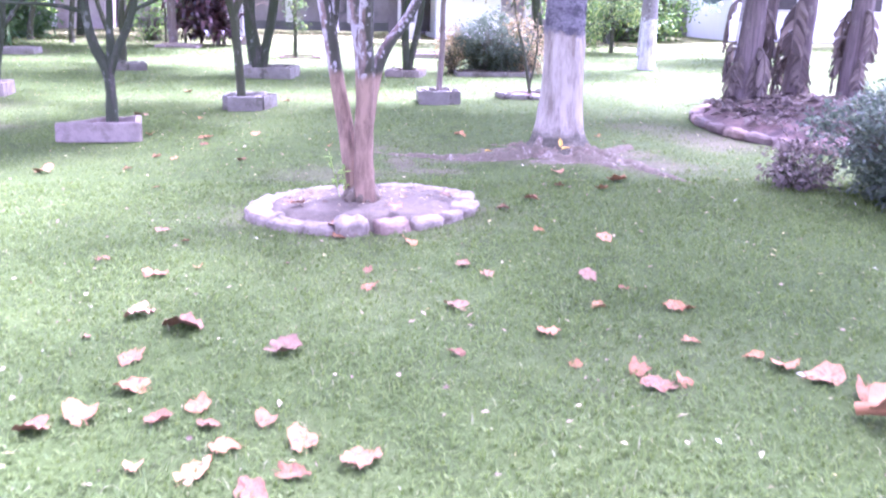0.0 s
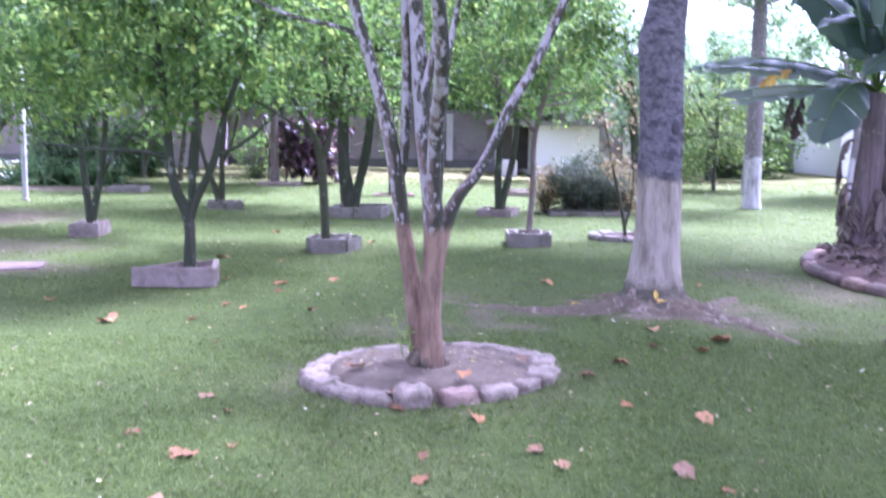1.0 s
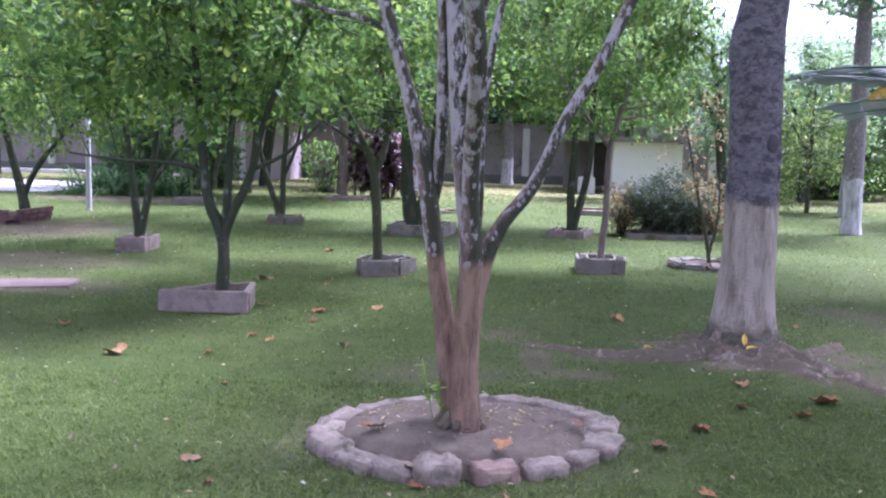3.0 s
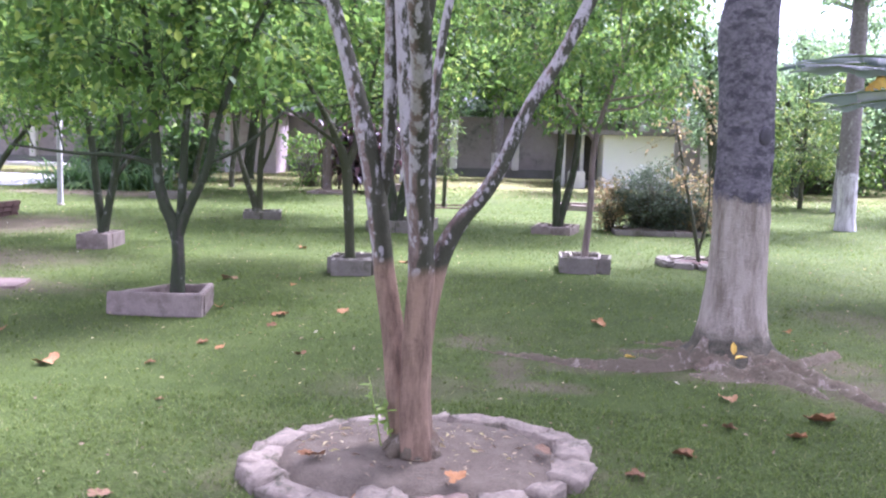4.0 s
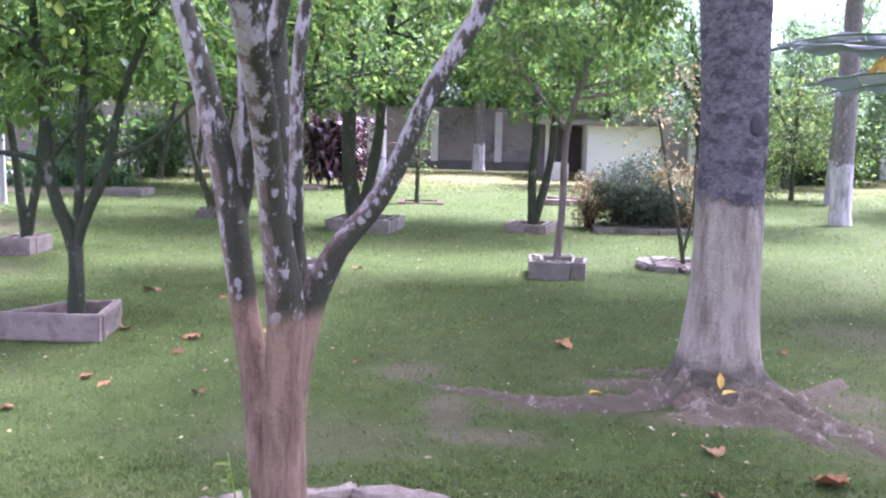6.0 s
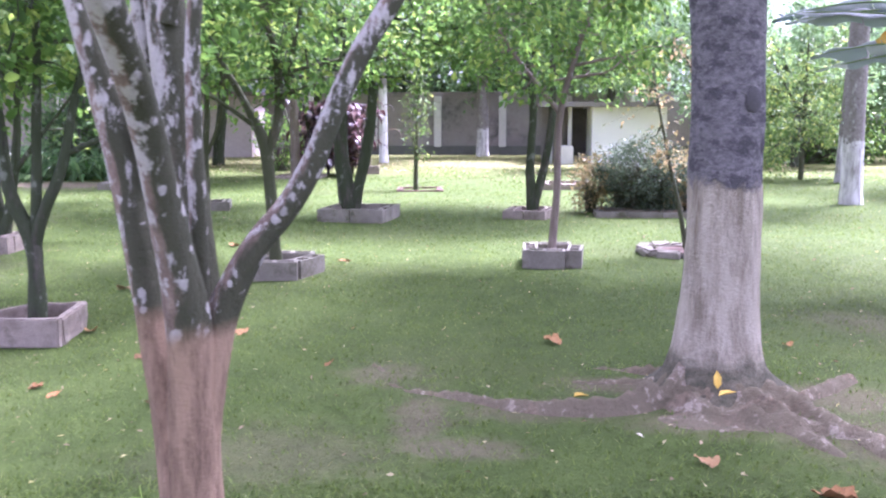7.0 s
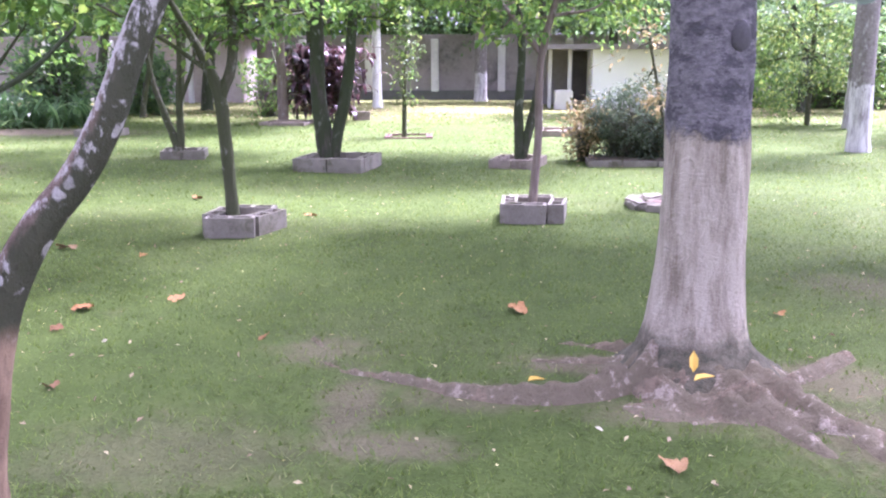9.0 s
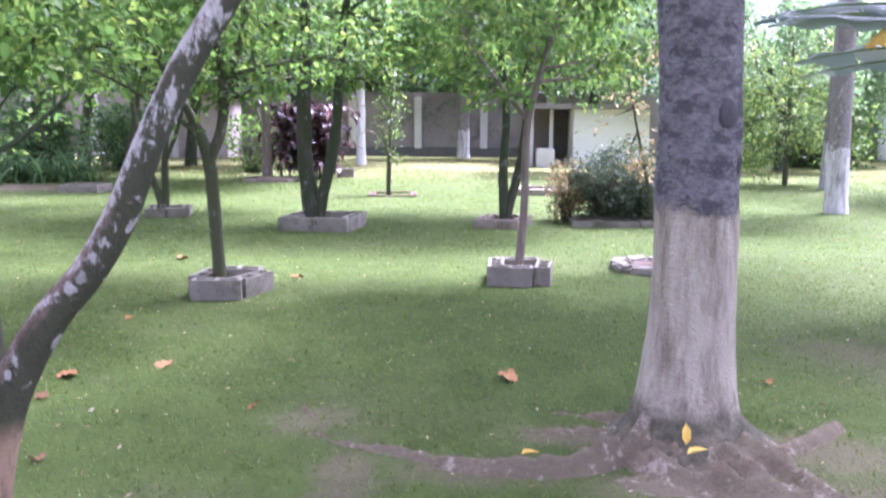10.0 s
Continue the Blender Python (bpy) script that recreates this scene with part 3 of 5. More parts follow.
def block_planter(x, y, w_, d_, turn, label, seed, front=1, size=(0.39, 0.14, 0.19), mat=M_CONCRETE, soil=True):
    """Blocks set on the lawn round a tree: a front row, two sides and a back."""
    t = thing("block_planter", (x, y, 0), label, "planter", "block planters")
    rnd = random.Random(seed)
    m = pose(x, y, 0, 0, 0, turn)

    def put(px, py, a, s=size):
        q = m @ Vector((px, py, 0))
        hollow_block(t, q.x, q.y, turn + a + rnd.uniform(-3, 3), s, mat, -0.012 - rnd.random() * 0.012, seed + px)
    long = (w_ / front - 0.012, size[1], size[2])
    for k in range(front):
        put(-w_ / 2 + (k + 0.5) * w_ / front, -d_ / 2, 0, long)
        put(-w_ / 2 + (k + 0.5) * w_ / front, d_ / 2, 0, long)
    side = (max(0.2, d_ - size[1] - 0.02), size[1], size[2])
    put(-w_ / 2 + size[1] * 0.5, 0, 90, side)
    put(w_ / 2 - size[1] * 0.5, 0, 90, side)
    if soil:
        q = m @ Vector((0, 0, 0))
        soil_disc(t, q.x, q.y, w_ / 2 - 0.06, d_ / 2 - 0.03, 0.06, M_SOIL, seed)
    return t


# slab planter of the broad-leaved tree
trough = thing("slab_planter", (-1.7, 8.65, 0), "stained pale concrete slab planter round a tree", "planter")
part("front_slab", box((0.74, 0.055, 0.185), (-1.755, 8.42, -0.02), -2, 0.01, 0.012, 4, 1), M_CONCRETE_PALE, trough)
part("side_slab", box((0.055, 0.5, 0.18), (-1.45, 8.69, -0.02), 10, 0.01, 0.012, 3, 2), M_CONCRETE_PALE, trough)
part("side_slab", box((0.055, 0.58, 0.17), (-1.93, 8.7, -0.02), -33, 0.01, 0.012, 3, 3), M_CONCRETE_PALE, trough)
part("back_slab", box((0.3, 0.055, 0.17), (-1.63, 8.95, -0.02), 3, 0.01, 0.012, 3, 4), M_CONCRETE_PALE, trough)
soil_disc(trough, -1.68, 8.66, 0.25, 0.23, 0.06, M_SOIL, 5)

pl = thing("block_planter", (-0.62, 10.85, 0), "grey hollow concrete blocks round a young tree", "planter", "block planters")
for bx_, by_, ba_ in ((-0.61, 10.6, 5), (-0.385, 10.82, 70), (-0.79, 10.89, 86), (-0.58, 11.13, -4)):
    hollow_block(pl, bx_, by_, ba_, z=-0.03, seed=bx_)
soil_disc(pl, -0.63, 10.85, 0.24, 0.2, 0.05, M_SOIL, 11)
pl = thing("block_planter", (1.8, 11.5, 0), "grey hollow concrete blocks round a slim tree", "planter", "block planters")
for bx_, by_, ba_ in ((1.715, 11.32, -7), (2.01, 11.46, 82), (1.6, 11.58, 88), (1.8, 11.76, 2)):
    hollow_block(pl, bx_, by_, ba_, z=-0.025, seed=bx_)
soil_disc(pl, 1.78, 11.52, 0.22, 0.18, 0.05, M_SOIL, 12)
block_planter(1.76, 15.3, 0.6, 0.62, -16, "weathered grey blocks round a forked tree", 13, 2, (0.39, 0.12, 0.14), M_CONCRETE_PALE)
block_planter(-0.55, 15.02, 0.9, 0.8, -8, "long grey concrete blocks round a forked tree", 14, 2)
block_planter(-3.05, 16.35, 0.62, 0.56, 14, "mossy grey blocks round a forked tree", 15, 2, (0.39, 0.12, 0.125))
block_planter(-3.85, 12.08, 0.38, 0.4, 3, "stained grey concrete blocks round a small tree", 16, mat=M_CONCRETE_PALE)
block_planter(-0.12, 19.7, 0.85, 0.7, 5, "low sunken dark blocks round a sapling", 17, 2, (0.39, 0.1, 0.045), M_BRICK, False)
block_planter(-3.1, 22.9, 1.0, 0.9, -2, "pale low slab edging round a trunk", 18, 2, (0.39, 0.12, 0.075), M_CONCRETE_PALE)
block_planter(2.65, 20.2, 0.9, 0.8, -4, "low pale blocks on the lawn", 19, 2, (0.39, 0.12, 0.13), M_CONCRETE_PALE)
block_planter(-5.95, 20.0, 0.74, 0.7, 4, "mossy low block planter at the garden edge", 20, 2, (0.39, 0.12, 0.14))
tagged(part("concrete_block", box((0.4, 0.2, 0.22), (-1.66, 24.1, -0.02), 4, 0.01, 0.006, 2, 5), M_CONCRETE_PALE), "single pale concrete block on the lawn", "block")
block_planter(3.35, 15.75, 1.35, 0.8, -3, "low grey blocks edging a round bush", 22, 3, (0.39, 0.12, 0.085))

brick_bed = thing("brick_planter", (-7.45, 14.8, 0), "low red brick planter edge round a tree", "planter")
for row in range(3):
    for k in range(6):
        part("brick", box((0.225, 0.11, 0.075), (-8.2 + k * 0.235 + 0.11 * (row % 2), 14.45, -0.01 + row * 0.083), 0, 0.006, 0.004, 0, k + row), M_BRICK, brick_bed)
    for k in range(4):
        part("brick", box((0.11, 0.225, 0.075), (-6.79 + 0.02 * row, 14.62 + k * 0.235, -0.01 + row * 0.083), 0, 0.006, 0.004, 0, k), M_BRICK, brick_bed)
soil_disc(brick_bed, -7.5, 14.95, 0.68, 0.42, 0.13, M_SOIL, 8)

slab = tagged(part("paving_slab", box((0.85, 0.5, 0.05), (-3.75, 9.35, -0.036), 14, 0.012, 0.016, 3, 4), M_BRICK_OLD), "flat dull pinkish slab lying in the lawn", "slab")

stones_low = thing("stone_edging", (3.15, 12.2, 0), "flat grey stones round a leaning sapling", "edging")
for k in range(9):
    a = 2 * math.pi * k / 9
    part("stone", box((0.25, 0.15, 0.085), (3.16 + math.cos(a) * 0.38, 12.2 + math.sin(a) * 0.33, -0.015), math.degrees(a) + 90, 0.02, 0.03, 1, k + 40), M_CONCRETE, stones_low)
soil_disc(stones_low, 3.16, 12.2, 0.33, 0.28, 0.02, M_MULCH, 9)

# ---- the stone ring round the many-stemmed tree ----
ring = thing("stone_ring", (0.5, 5.58, 0), "ring of rough stones round a bed of dry soil", "stone edging")
RING = [  # angle, length along the ring, width, height, red or not
    (-99, 0.185, 0.16, 0.10, 0), (-78, 0.19, 0.14, 0.07, 1), (-58, 0.19, 0.16, 0.065, 0), (-40, 0.16, 0.15, 0.065, 0), (-20, 0.21, 0.19, 0.08, 0),
    (3, 0.22, 0.16, 0.095, 0), (24, 0.2, 0.15, 0.09, 0), (46, 0.24, 0.12, 0.09, 0), (69, 0.27, 0.11, 0.09, 0), (92, 0.26, 0.1, 0.085, 0), (114, 0.24, 0.1, 0.085, 0),
    (136, 0.24, 0.11, 0.08, 0), (158, 0.21, 0.15, 0.085, 0), (181, 0.2, 0.16, 0.075, 0), (202, 0.21, 0.16, 0.075, 0), (225, 0.25, 0.14, 0.06, 0), (244, 0.2, 0.12, 0.06, 0)]
for k, (a, ln, wd, hg, red) in enumerate(RING):
    r = radians(a)
    px, py = 0.5 + math.cos(r) * 0.65, 5.6 + math.sin(r) * 0.49 + 0.08 * math.cos(r)
    tangent = math.degrees(math.atan2(0.49 * math.cos(r) - 0.08 * math.sin(r), -0.65 * math.sin(r)))
    part("stone", box((ln * 1.03, wd, hg * (0.72 if 15 < a < 170 else 0.78) + 0.05), (px, py, -0.05), tangent + 9 * math.sin(k * 2.3), 0.011, 0.021, 3, k + 3), M_STONE_RED if red else M_STONE, ring, "reddish stone" if red else "", True)
soil_disc(ring, 0.5, 5.6, 0.65, 0.49, 0.05, M_SOIL, 3, 0.06)


# ---- trees ----
MAIN = [
    [(0.455, 5.53, 0.02, 0.07), (0.44, 5.53, 0.173, 0.058), (0.415, 5.54, 0.346, 0.05), (0.385, 5.57, 0.575, 0.043), (0.345, 5.6, 0.8, 0.042), (0.322, 5.61, 0.944, 0.043), (0.3, 5.62, 1.1, 0.044),
     (0.272, 5.62, 1.27, 0.039), (0.24, 5.62, 1.42, 0.039), (0.202, 5.62, 1.58, 0.036), (0.165, 5.62, 1.71, 0.031), (0.1, 5.62, 1.93, 0.029), (-0.02, 5.63, 2.35, 0.026), (-0.2, 5.66, 2.9, 0.022), (-0.35, 5.68, 3.6, 0.014)],
    [(0.51, 5.47, 0.02, 0.078), (0.497, 5.455, 0.192, 0.066), (0.49, 5.445, 0.4, 0.06), (0.493, 5.44, 0.563, 0.058), (0.503, 5.43, 0.743, 0.058), (0.507, 5.4, 0.9, 0.052), (0.5, 5.36, 1.055, 0.044),
     (0.497, 5.3, 1.22, 0.038), (0.503, 5.22, 1.38, 0.037), (0.515, 5.1, 1.5, 0.036), (0.525, 4.98, 1.62, 0.036), (0.52, 4.84, 1.8, 0.034), (0.47, 4.62, 2.2, 0.03), (0.36, 4.4, 2.8, 0.023), (0.3, 4.3, 3.5, 0.013)],
    [(0.5, 5.45, 0.4, 0.035), (0.515, 5.452, 0.62, 0.045), (0.543, 5.458, 0.82, 0.045), (0.586, 5.47, 0.95, 0.036), (0.655, 5.48, 1.07, 0.032), (0.735, 5.5, 1.16, 0.031), (0.795, 5.5, 1.255, 0.03), (0.826, 5.5, 1.33, 0.027), (0.862, 5.51, 1.42, 0.027), (0.915, 5.53, 1.535, 0.027),
     (0.975, 5.55, 1.63, 0.027), (1.05, 5.57, 1.76, 0.026), (1.25, 5.62, 2.2, 0.023), (1.46, 5.67, 2.836, 0.016)],
    [(0.305, 5.64, 1.1, 0.03), (0.335, 5.64, 1.24, 0.029), (0.345, 5.63, 1.4, 0.029), (0.347, 5.62, 1.58, 0.029), (0.347, 5.62, 1.83, 0.028), (0.335, 5.63, 2.3, 0.025), (0.318, 5.7, 3.22, 0.014)],
    [(0.5, 5.49, 0.7, 0.05), (0.495, 5.52, 0.95, 0.05), (0.468, 5.55, 1.2, 0.049), (0.445, 5.56, 1.4, 0.05), (0.43, 5.56, 1.6, 0.05), (0.42, 5.56, 1.75, 0.046), (0.39, 5.57, 2.1, 0.038), (0.33, 5.55, 2.7, 0.026), (0.3, 5.6, 3.5, 0.014)],
    [(0.445, 5.515, 1.6, 0.026), (0.485, 5.51, 1.78, 0.024), (0.53, 5.52, 2.05, 0.022), (0.64, 5.55, 2.6, 0.013)],
    [(0.515, 5.46, 0.95, 0.026), (0.532, 5.43, 1.1, 0.021), (0.535, 5.42, 1.35, 0.019), (0.54, 5.42, 1.6, 0.018), (0.6, 5.45, 2.0, 0.015), (0.75, 5.5, 2.6, 0.009)],
    [(0.1, 5.62, 1.9, 0.018), (0.0, 5.6, 1.95, 0.013), (-0.2, 5.57, 1.98, 0.011), (-0.43, 5.55, 2.05, 0.009), (-0.75, 5.5, 2.25, 0.005)],
]
main_tree = garden_tree("many-stemmed tree with peeling brown base and lichen-mottled bark", MAIN, ((0.4, 5.5, 3.4), (1.8, 1.7, 1.2)), 3, M_BARK_MAIN, M_LEAF_DUSK,
                        0.095, 20, 120, 13, 24, 0.13, 1.95, 0.5, -0.05, flute=0.13)
rng = np.random.default_rng(76)
for a, ln in ((-105, 0.11), (-70, 0.11), (-30, 0.12), (30, 0.1), (120, 0.11), (175, 0.12), (222, 0.13)):
    a = radians(a)
    foot = Tubes(rng)
    foot.add(smooth_line([(0.485 + math.cos(a) * 0.02, 5.5 + math.sin(a) * 0.02, 0.19, 0.034), (0.485 + math.cos(a) * 0.07, 5.5 + math.sin(a) * 0.065, 0.14, 0.042), (0.485 + math.cos(a) * ln, 5.5 + math.sin(a) * ln * 0.9, 0.1, 0.022)]), 10, 0.35)
    foot.make("root", M_BARK_ROOT, main_tree, "knobbly root at the trunk's foot")
rng = np.random.default_rng(77)
sprout = Tubes(rng)
sp_at, sp_way = [], []
for k in range(3):
    x0, y0 = 0.37 + rng.uniform(-0.05, 0.05), 5.55 + rng.uniform(-0.05, 0.05)
    top = np.array([x0 + rng.uniform(-0.08, 0.04), y0 + rng.uniform(-0.06, 0.06), 0.2 + rng.uniform(0.02, 0.22)])
    sprout.add([(x0, y0, 0.1, 0.003), (*((np.array([x0, y0, 0.1]) + top) / 2), 0.0025), (*top, 0.0015)], 4)
    for j in range(9):
        q = 0.3 + 0.7 * rng.random()
        sp_at.append(np.array([x0, y0, 0.1]) * (1 - q) + top * q)
        sp_way.append(rng.normal(0, 1, 3) * (1, 1, 0.6) + (0, 0, 0.3))
M_SPROUT = leaf_mat("fresh_sprout_leaf", [(0.0, (0.13, 0.21, 0.04)), (1.0, (0.24, 0.33, 0.07))], 0.5)
shoots = sprout.make("sprout", M_SPROUT, main_tree, "fresh green sprout at the trunk's foot")
v, f = leaf_arrays(np.array(sp_at), np.array(sp_way), rng.uniform(0.03, 0.055, len(sp_at)), rng, 0.5, 0.1, 0.1, True)
fast_mesh("foliage", v, f, M_SPROUT, shoots)

garden_tree("bushy broad-leaved tree with a low forked trunk", [
    [(-1.7, 8.75, 0.02, 0.08), (-1.69, 8.75, 0.35, 0.064), (-1.69, 8.75, 0.6, 0.066), (-1.84, 8.75, 0.9, 0.055), (-1.87, 8.75, 1.43, 0.046), (-1.91, 8.75, 1.95, 0.038), (-2.0, 8.8, 2.9, 0.018)],
    [(-1.69, 8.75, 0.55, 0.055), (-1.67, 8.77, 0.74, 0.046), (-1.64, 8.78, 1.31, 0.038), (-1.59, 8.78, 1.87, 0.03), (-1.6, 8.8, 2.7, 0.016)],
    [(-1.69, 8.75, 0.55, 0.052), (-1.62, 8.73, 0.75, 0.046), (-1.44, 8.72, 1.09, 0.042), (-1.37, 8.72, 1.44, 0.035), (-1.21, 8.72, 1.88, 0.026), (-0.95, 8.75, 2.4, 0.014)],
    [(-1.85, 8.75, 1.12, 0.03), (-2.1, 8.7, 1.19, 0.022), (-2.45, 8.6, 1.19, 0.017), (-2.95, 8.6, 1.25, 0.01)],
    [(-1.42, 8.72, 1.15, 0.026), (-1.15, 8.8, 1.28, 0.02), (-0.9, 8.9, 1.55, 0.012)],
], ((-2.0, 9.0, 2.8), (1.9, 1.6, 1.5)), 21, M_BARK, M_LEAF, 0.11, 30, 330, 15, 12, 0.2, 1.3, 0.4, -0.18, 0.62, thin=0.78)

garden_tree("young tree with a slim mossy trunk", [
    [(-0.66, 10.85, 0.02, 0.062), (-0.67, 10.85, 0.36, 0.052), (-0.69, 10.85, 0.75, 0.05), (-0.71, 10.85, 1.12, 0.054), (-0.87, 10.85, 1.47, 0.034), (-1.02, 10.85, 1.74, 0.026), (-1.3, 10.9, 2.2, 0.014)],
    [(-0.71, 10.85, 1.08, 0.044), (-0.595, 10.86, 1.33, 0.04), (-0.59, 10.88, 1.79, 0.034), (-0.69, 10.9, 2.24, 0.026), (-0.65, 10.9, 2.9, 0.014)],
    [(-0.6, 10.86, 1.4, 0.026), (-0.5, 10.9, 1.8, 0.022), (-0.35, 10.9, 2.5, 0.012)],
    [(-0.75, 10.85, 1.25, 0.02), (-1.15, 10.8, 1.55, 0.015), (-1.7, 10.7, 1.85, 0.008)],
], ((-0.75, 11.0, 2.7), (1.7, 1.7, 1.25)), 22, M_BARK_BROWN, M_LEAF, 0.10, 22, 240, 14, 10, 0.14, 1.5, 0.5, -0.12, 0.55)

garden_tree("slim young tree with thin pale trunk", [
    [(1.79, 11.5, 0.02, 0.045), (1.81, 11.5, 0.35, 0.037), (1.84, 11.5, 0.7, 0.035), (1.83, 11.5, 1.1, 0.034), (1.85, 11.5, 1.45, 0.032), (1.97, 11.5, 1.88, 0.025), (2.1, 11.5, 2.3, 0.016)],
    [(1.85, 11.5, 1.4, 0.025), (1.62, 11.5, 1.69, 0.02), (1.42, 11.5, 1.93, 0.016), (1.2, 11.5, 2.3, 0.009)],
], ((1.85, 11.5, 2.45), (1.25, 1.1, 1.0)), 23, M_BARK_PALE, M_LEAF, 0.10, 14, 130, 13, 8, 0.1, 1.45, 0.55, -0.05, 0.55)

garden_tree("forked tree with a mossy double trunk", [
    [(1.78, 15.4, 0.02, 0.1), (1.77, 15.4, 0.3, 0.08), (1.75, 15.4, 0.79, 0.075), (1.8, 15.4, 1.48, 0.066), (1.72, 15.4, 2.1, 0.055), (1.6, 15.4, 3.0, 0.03)],
    [(1.81, 15.4, 0.12, 0.085), (1.9, 15.4, 0.5, 0.075), (1.98, 15.4, 0.8, 0.07), (2.06, 15.4, 1.48, 0.06), (2.02, 15.4, 2.2, 0.05), (2.2, 15.4, 3.1, 0.026)],
    [(1.9, 15.4, 0.5, 0.02), (2.0, 15.3, 0.85, 0.014), (2.06, 15.3, 1.15, 0.008)],
], ((2.0, 15.9, 3.5), (2.2, 2.1, 1.9)), 24, M_BARK, M_LEAF, 0.115, 24, 330, 15, 10, 0.2, 1.55, 0.5, -0.12, 0.55, thin=0.82)

garden_tree("dark forked tree with two upright trunks", [
    [(-0.74, 15.3, 0.02, 0.15), (-0.78, 15.3, 0.35, 0.125), (-0.85, 15.3, 0.93, 0.115), (-0.84, 15.3, 1.69, 0.105), (-0.78, 15.3, 2.58, 0.08), (-0.85, 15.3, 3.7, 0.035)],
    [(-0.68, 15.3, 0.1, 0.11), (-0.6, 15.3, 0.48, 0.088), (-0.47, 15.3, 0.94, 0.083), (-0.38, 15.3, 1.69, 0.075), (-0.33, 15.3, 2.58, 0.06), (-0.1, 15.3, 3.7, 0.03)],
], ((-0.6, 15.9, 3.7), (2.6, 2.4, 2.1)), 25, M_BARK, M_LEAF, 0.115, 28, 400, 16, 12, 0.18, 1.65, 0.45, -0.15, 0.55, thin=0.88)

garden_tree("wide forked tree with thin leaning trunks", [
    [(-3.14, 16.4, 0.02, 0.1), (-3.2, 16.4, 0.25, 0.075), (-3.37, 16.4, 0.72, 0.058), (-3.51, 16.4, 1.22, 0.05), (-3.54, 16.4, 1.7, 0.04), (-3.75, 16.4, 2.7, 0.018)],
    [(-3.12, 16.4, 0.12, 0.08), (-3.11, 16.4, 0.5, 0.066), (-3.1, 16.4, 0.9, 0.062), (-3.04, 16.4, 1.46, 0.054), (-3.05, 16.4, 2.1, 0.045), (-2.9, 16.4, 3.0, 0.018)],
    [(-3.09, 16.4, 0.78, 0.04), (-2.85, 16.4, 1.3, 0.036), (-2.75, 16.4, 2.0, 0.026)],
], ((-3.0, 16.9, 3.5), (2.4, 2.3, 1.95)), 26, M_BARK_BROWN, M_LEAF, 0.115, 24, 320, 15, 10, 0.18, 1.55, 0.5, -0.12, 0.55, thin=0.78)

garden_tree("small leafy tree with a dark twin trunk", [
    [(-3.87, 12.15, 0.02, 0.09), (-3.87, 12.15, 0.25, 0.074), (-3.92, 12.15, 0.7, 0.066), (-3.97, 12.15, 1.24, 0.058), (-4.1, 12.15, 2.0, 0.036), (-4.2, 12.15, 2.7, 0.018)],
    [(-3.86, 12.15, 0.12, 0.08), (-3.78, 12.15, 0.48, 0.07), (-3.71, 12.15, 0.78, 0.066), (-3.63, 12.15, 1.31, 0.054), (-3.6, 12.15, 2.0, 0.036), (-3.4, 12.15, 2.7, 0.018)],
    [(-3.7, 12.15, 0.8, 0.044), (-3.5, 12.15, 1.07, 0.036), (-3.25, 12.15, 1.35, 0.025), (-2.95, 12.15, 1.7, 0.012)],
], ((-4.0, 12.3, 2.9), (2.2, 1.9, 1.75)), 27, M_BARK, M_LEAF, 0.11, 26, 330, 15, 10, 0.2, 1.12, 0.45, -0.18, 0.6, thin=0.68)

garden_tree("low-branched tree in a brick bed", [
    [(-6.9, 14.95, 0.1, 0.09), (-6.95, 14.95, 0.5, 0.075), (-7.1, 14.95, 1.05, 0.06), (-7.3, 14.95, 1.9, 0.045), (-7.4, 14.95, 2.8, 0.018)],
    [(-6.93, 14.95, 0.42, 0.052), (-6.7, 14.95, 0.88, 0.043), (-6.35, 14.95, 1.3, 0.03), (-5.9, 14.95, 1.75, 0.016)],
], ((-6.5, 15.1, 2.9), (2.6, 2.2, 1.9)), 28, M_BARK, M_LEAF, 0.115, 24, 330, 15, 9, 0.15, 0.95, 0.4, -0.18, 0.6)

garden_tree("leaning sapling with sparse foliage", [
    [(3.2, 12.2, 0.0, 0.028), (3.12, 12.2, 0.45, 0.022), (3.0, 12.2, 0.9, 0.018), (2.9, 12.2, 1.35, 0.013), (2.8, 12.2, 1.8, 0.007)],
    [(3.17, 12.2, 0.12, 0.018), (3.28, 12.2, 0.62, 0.014), (3.24, 12.2, 1.25, 0.01), (3.36, 12.2, 1.8, 0.006)],
], ((3.05, 12.2, 1.5), (0.7, 0.55, 0.7)), 29, M_BARK_BROWN, M_LEAF_TAN, 0.07, 8, 26, 8, 6, 0.08, 0.7, 0.4, -0.1, 0.5, limb_r=0.011)

garden_tree("slender sapling with pale green leaves", [
    [(-0.2, 19.7, 0.0, 0.05), (-0.19, 19.7, 0.6, 0.042), (-0.17, 19.7, 1.08, 0.034), (-0.12, 19.7, 1.95, 0.018)],
], ((-0.15, 19.7, 1.4), (0.4, 0.36, 0.85)), 30, M_BARK_BROWN, M_LEAF_YELLOW, 0.085, 9, 42, 5, 8, 0.1, 0.5, 0.3, -0.2, 0.5, limb_r=0.014)


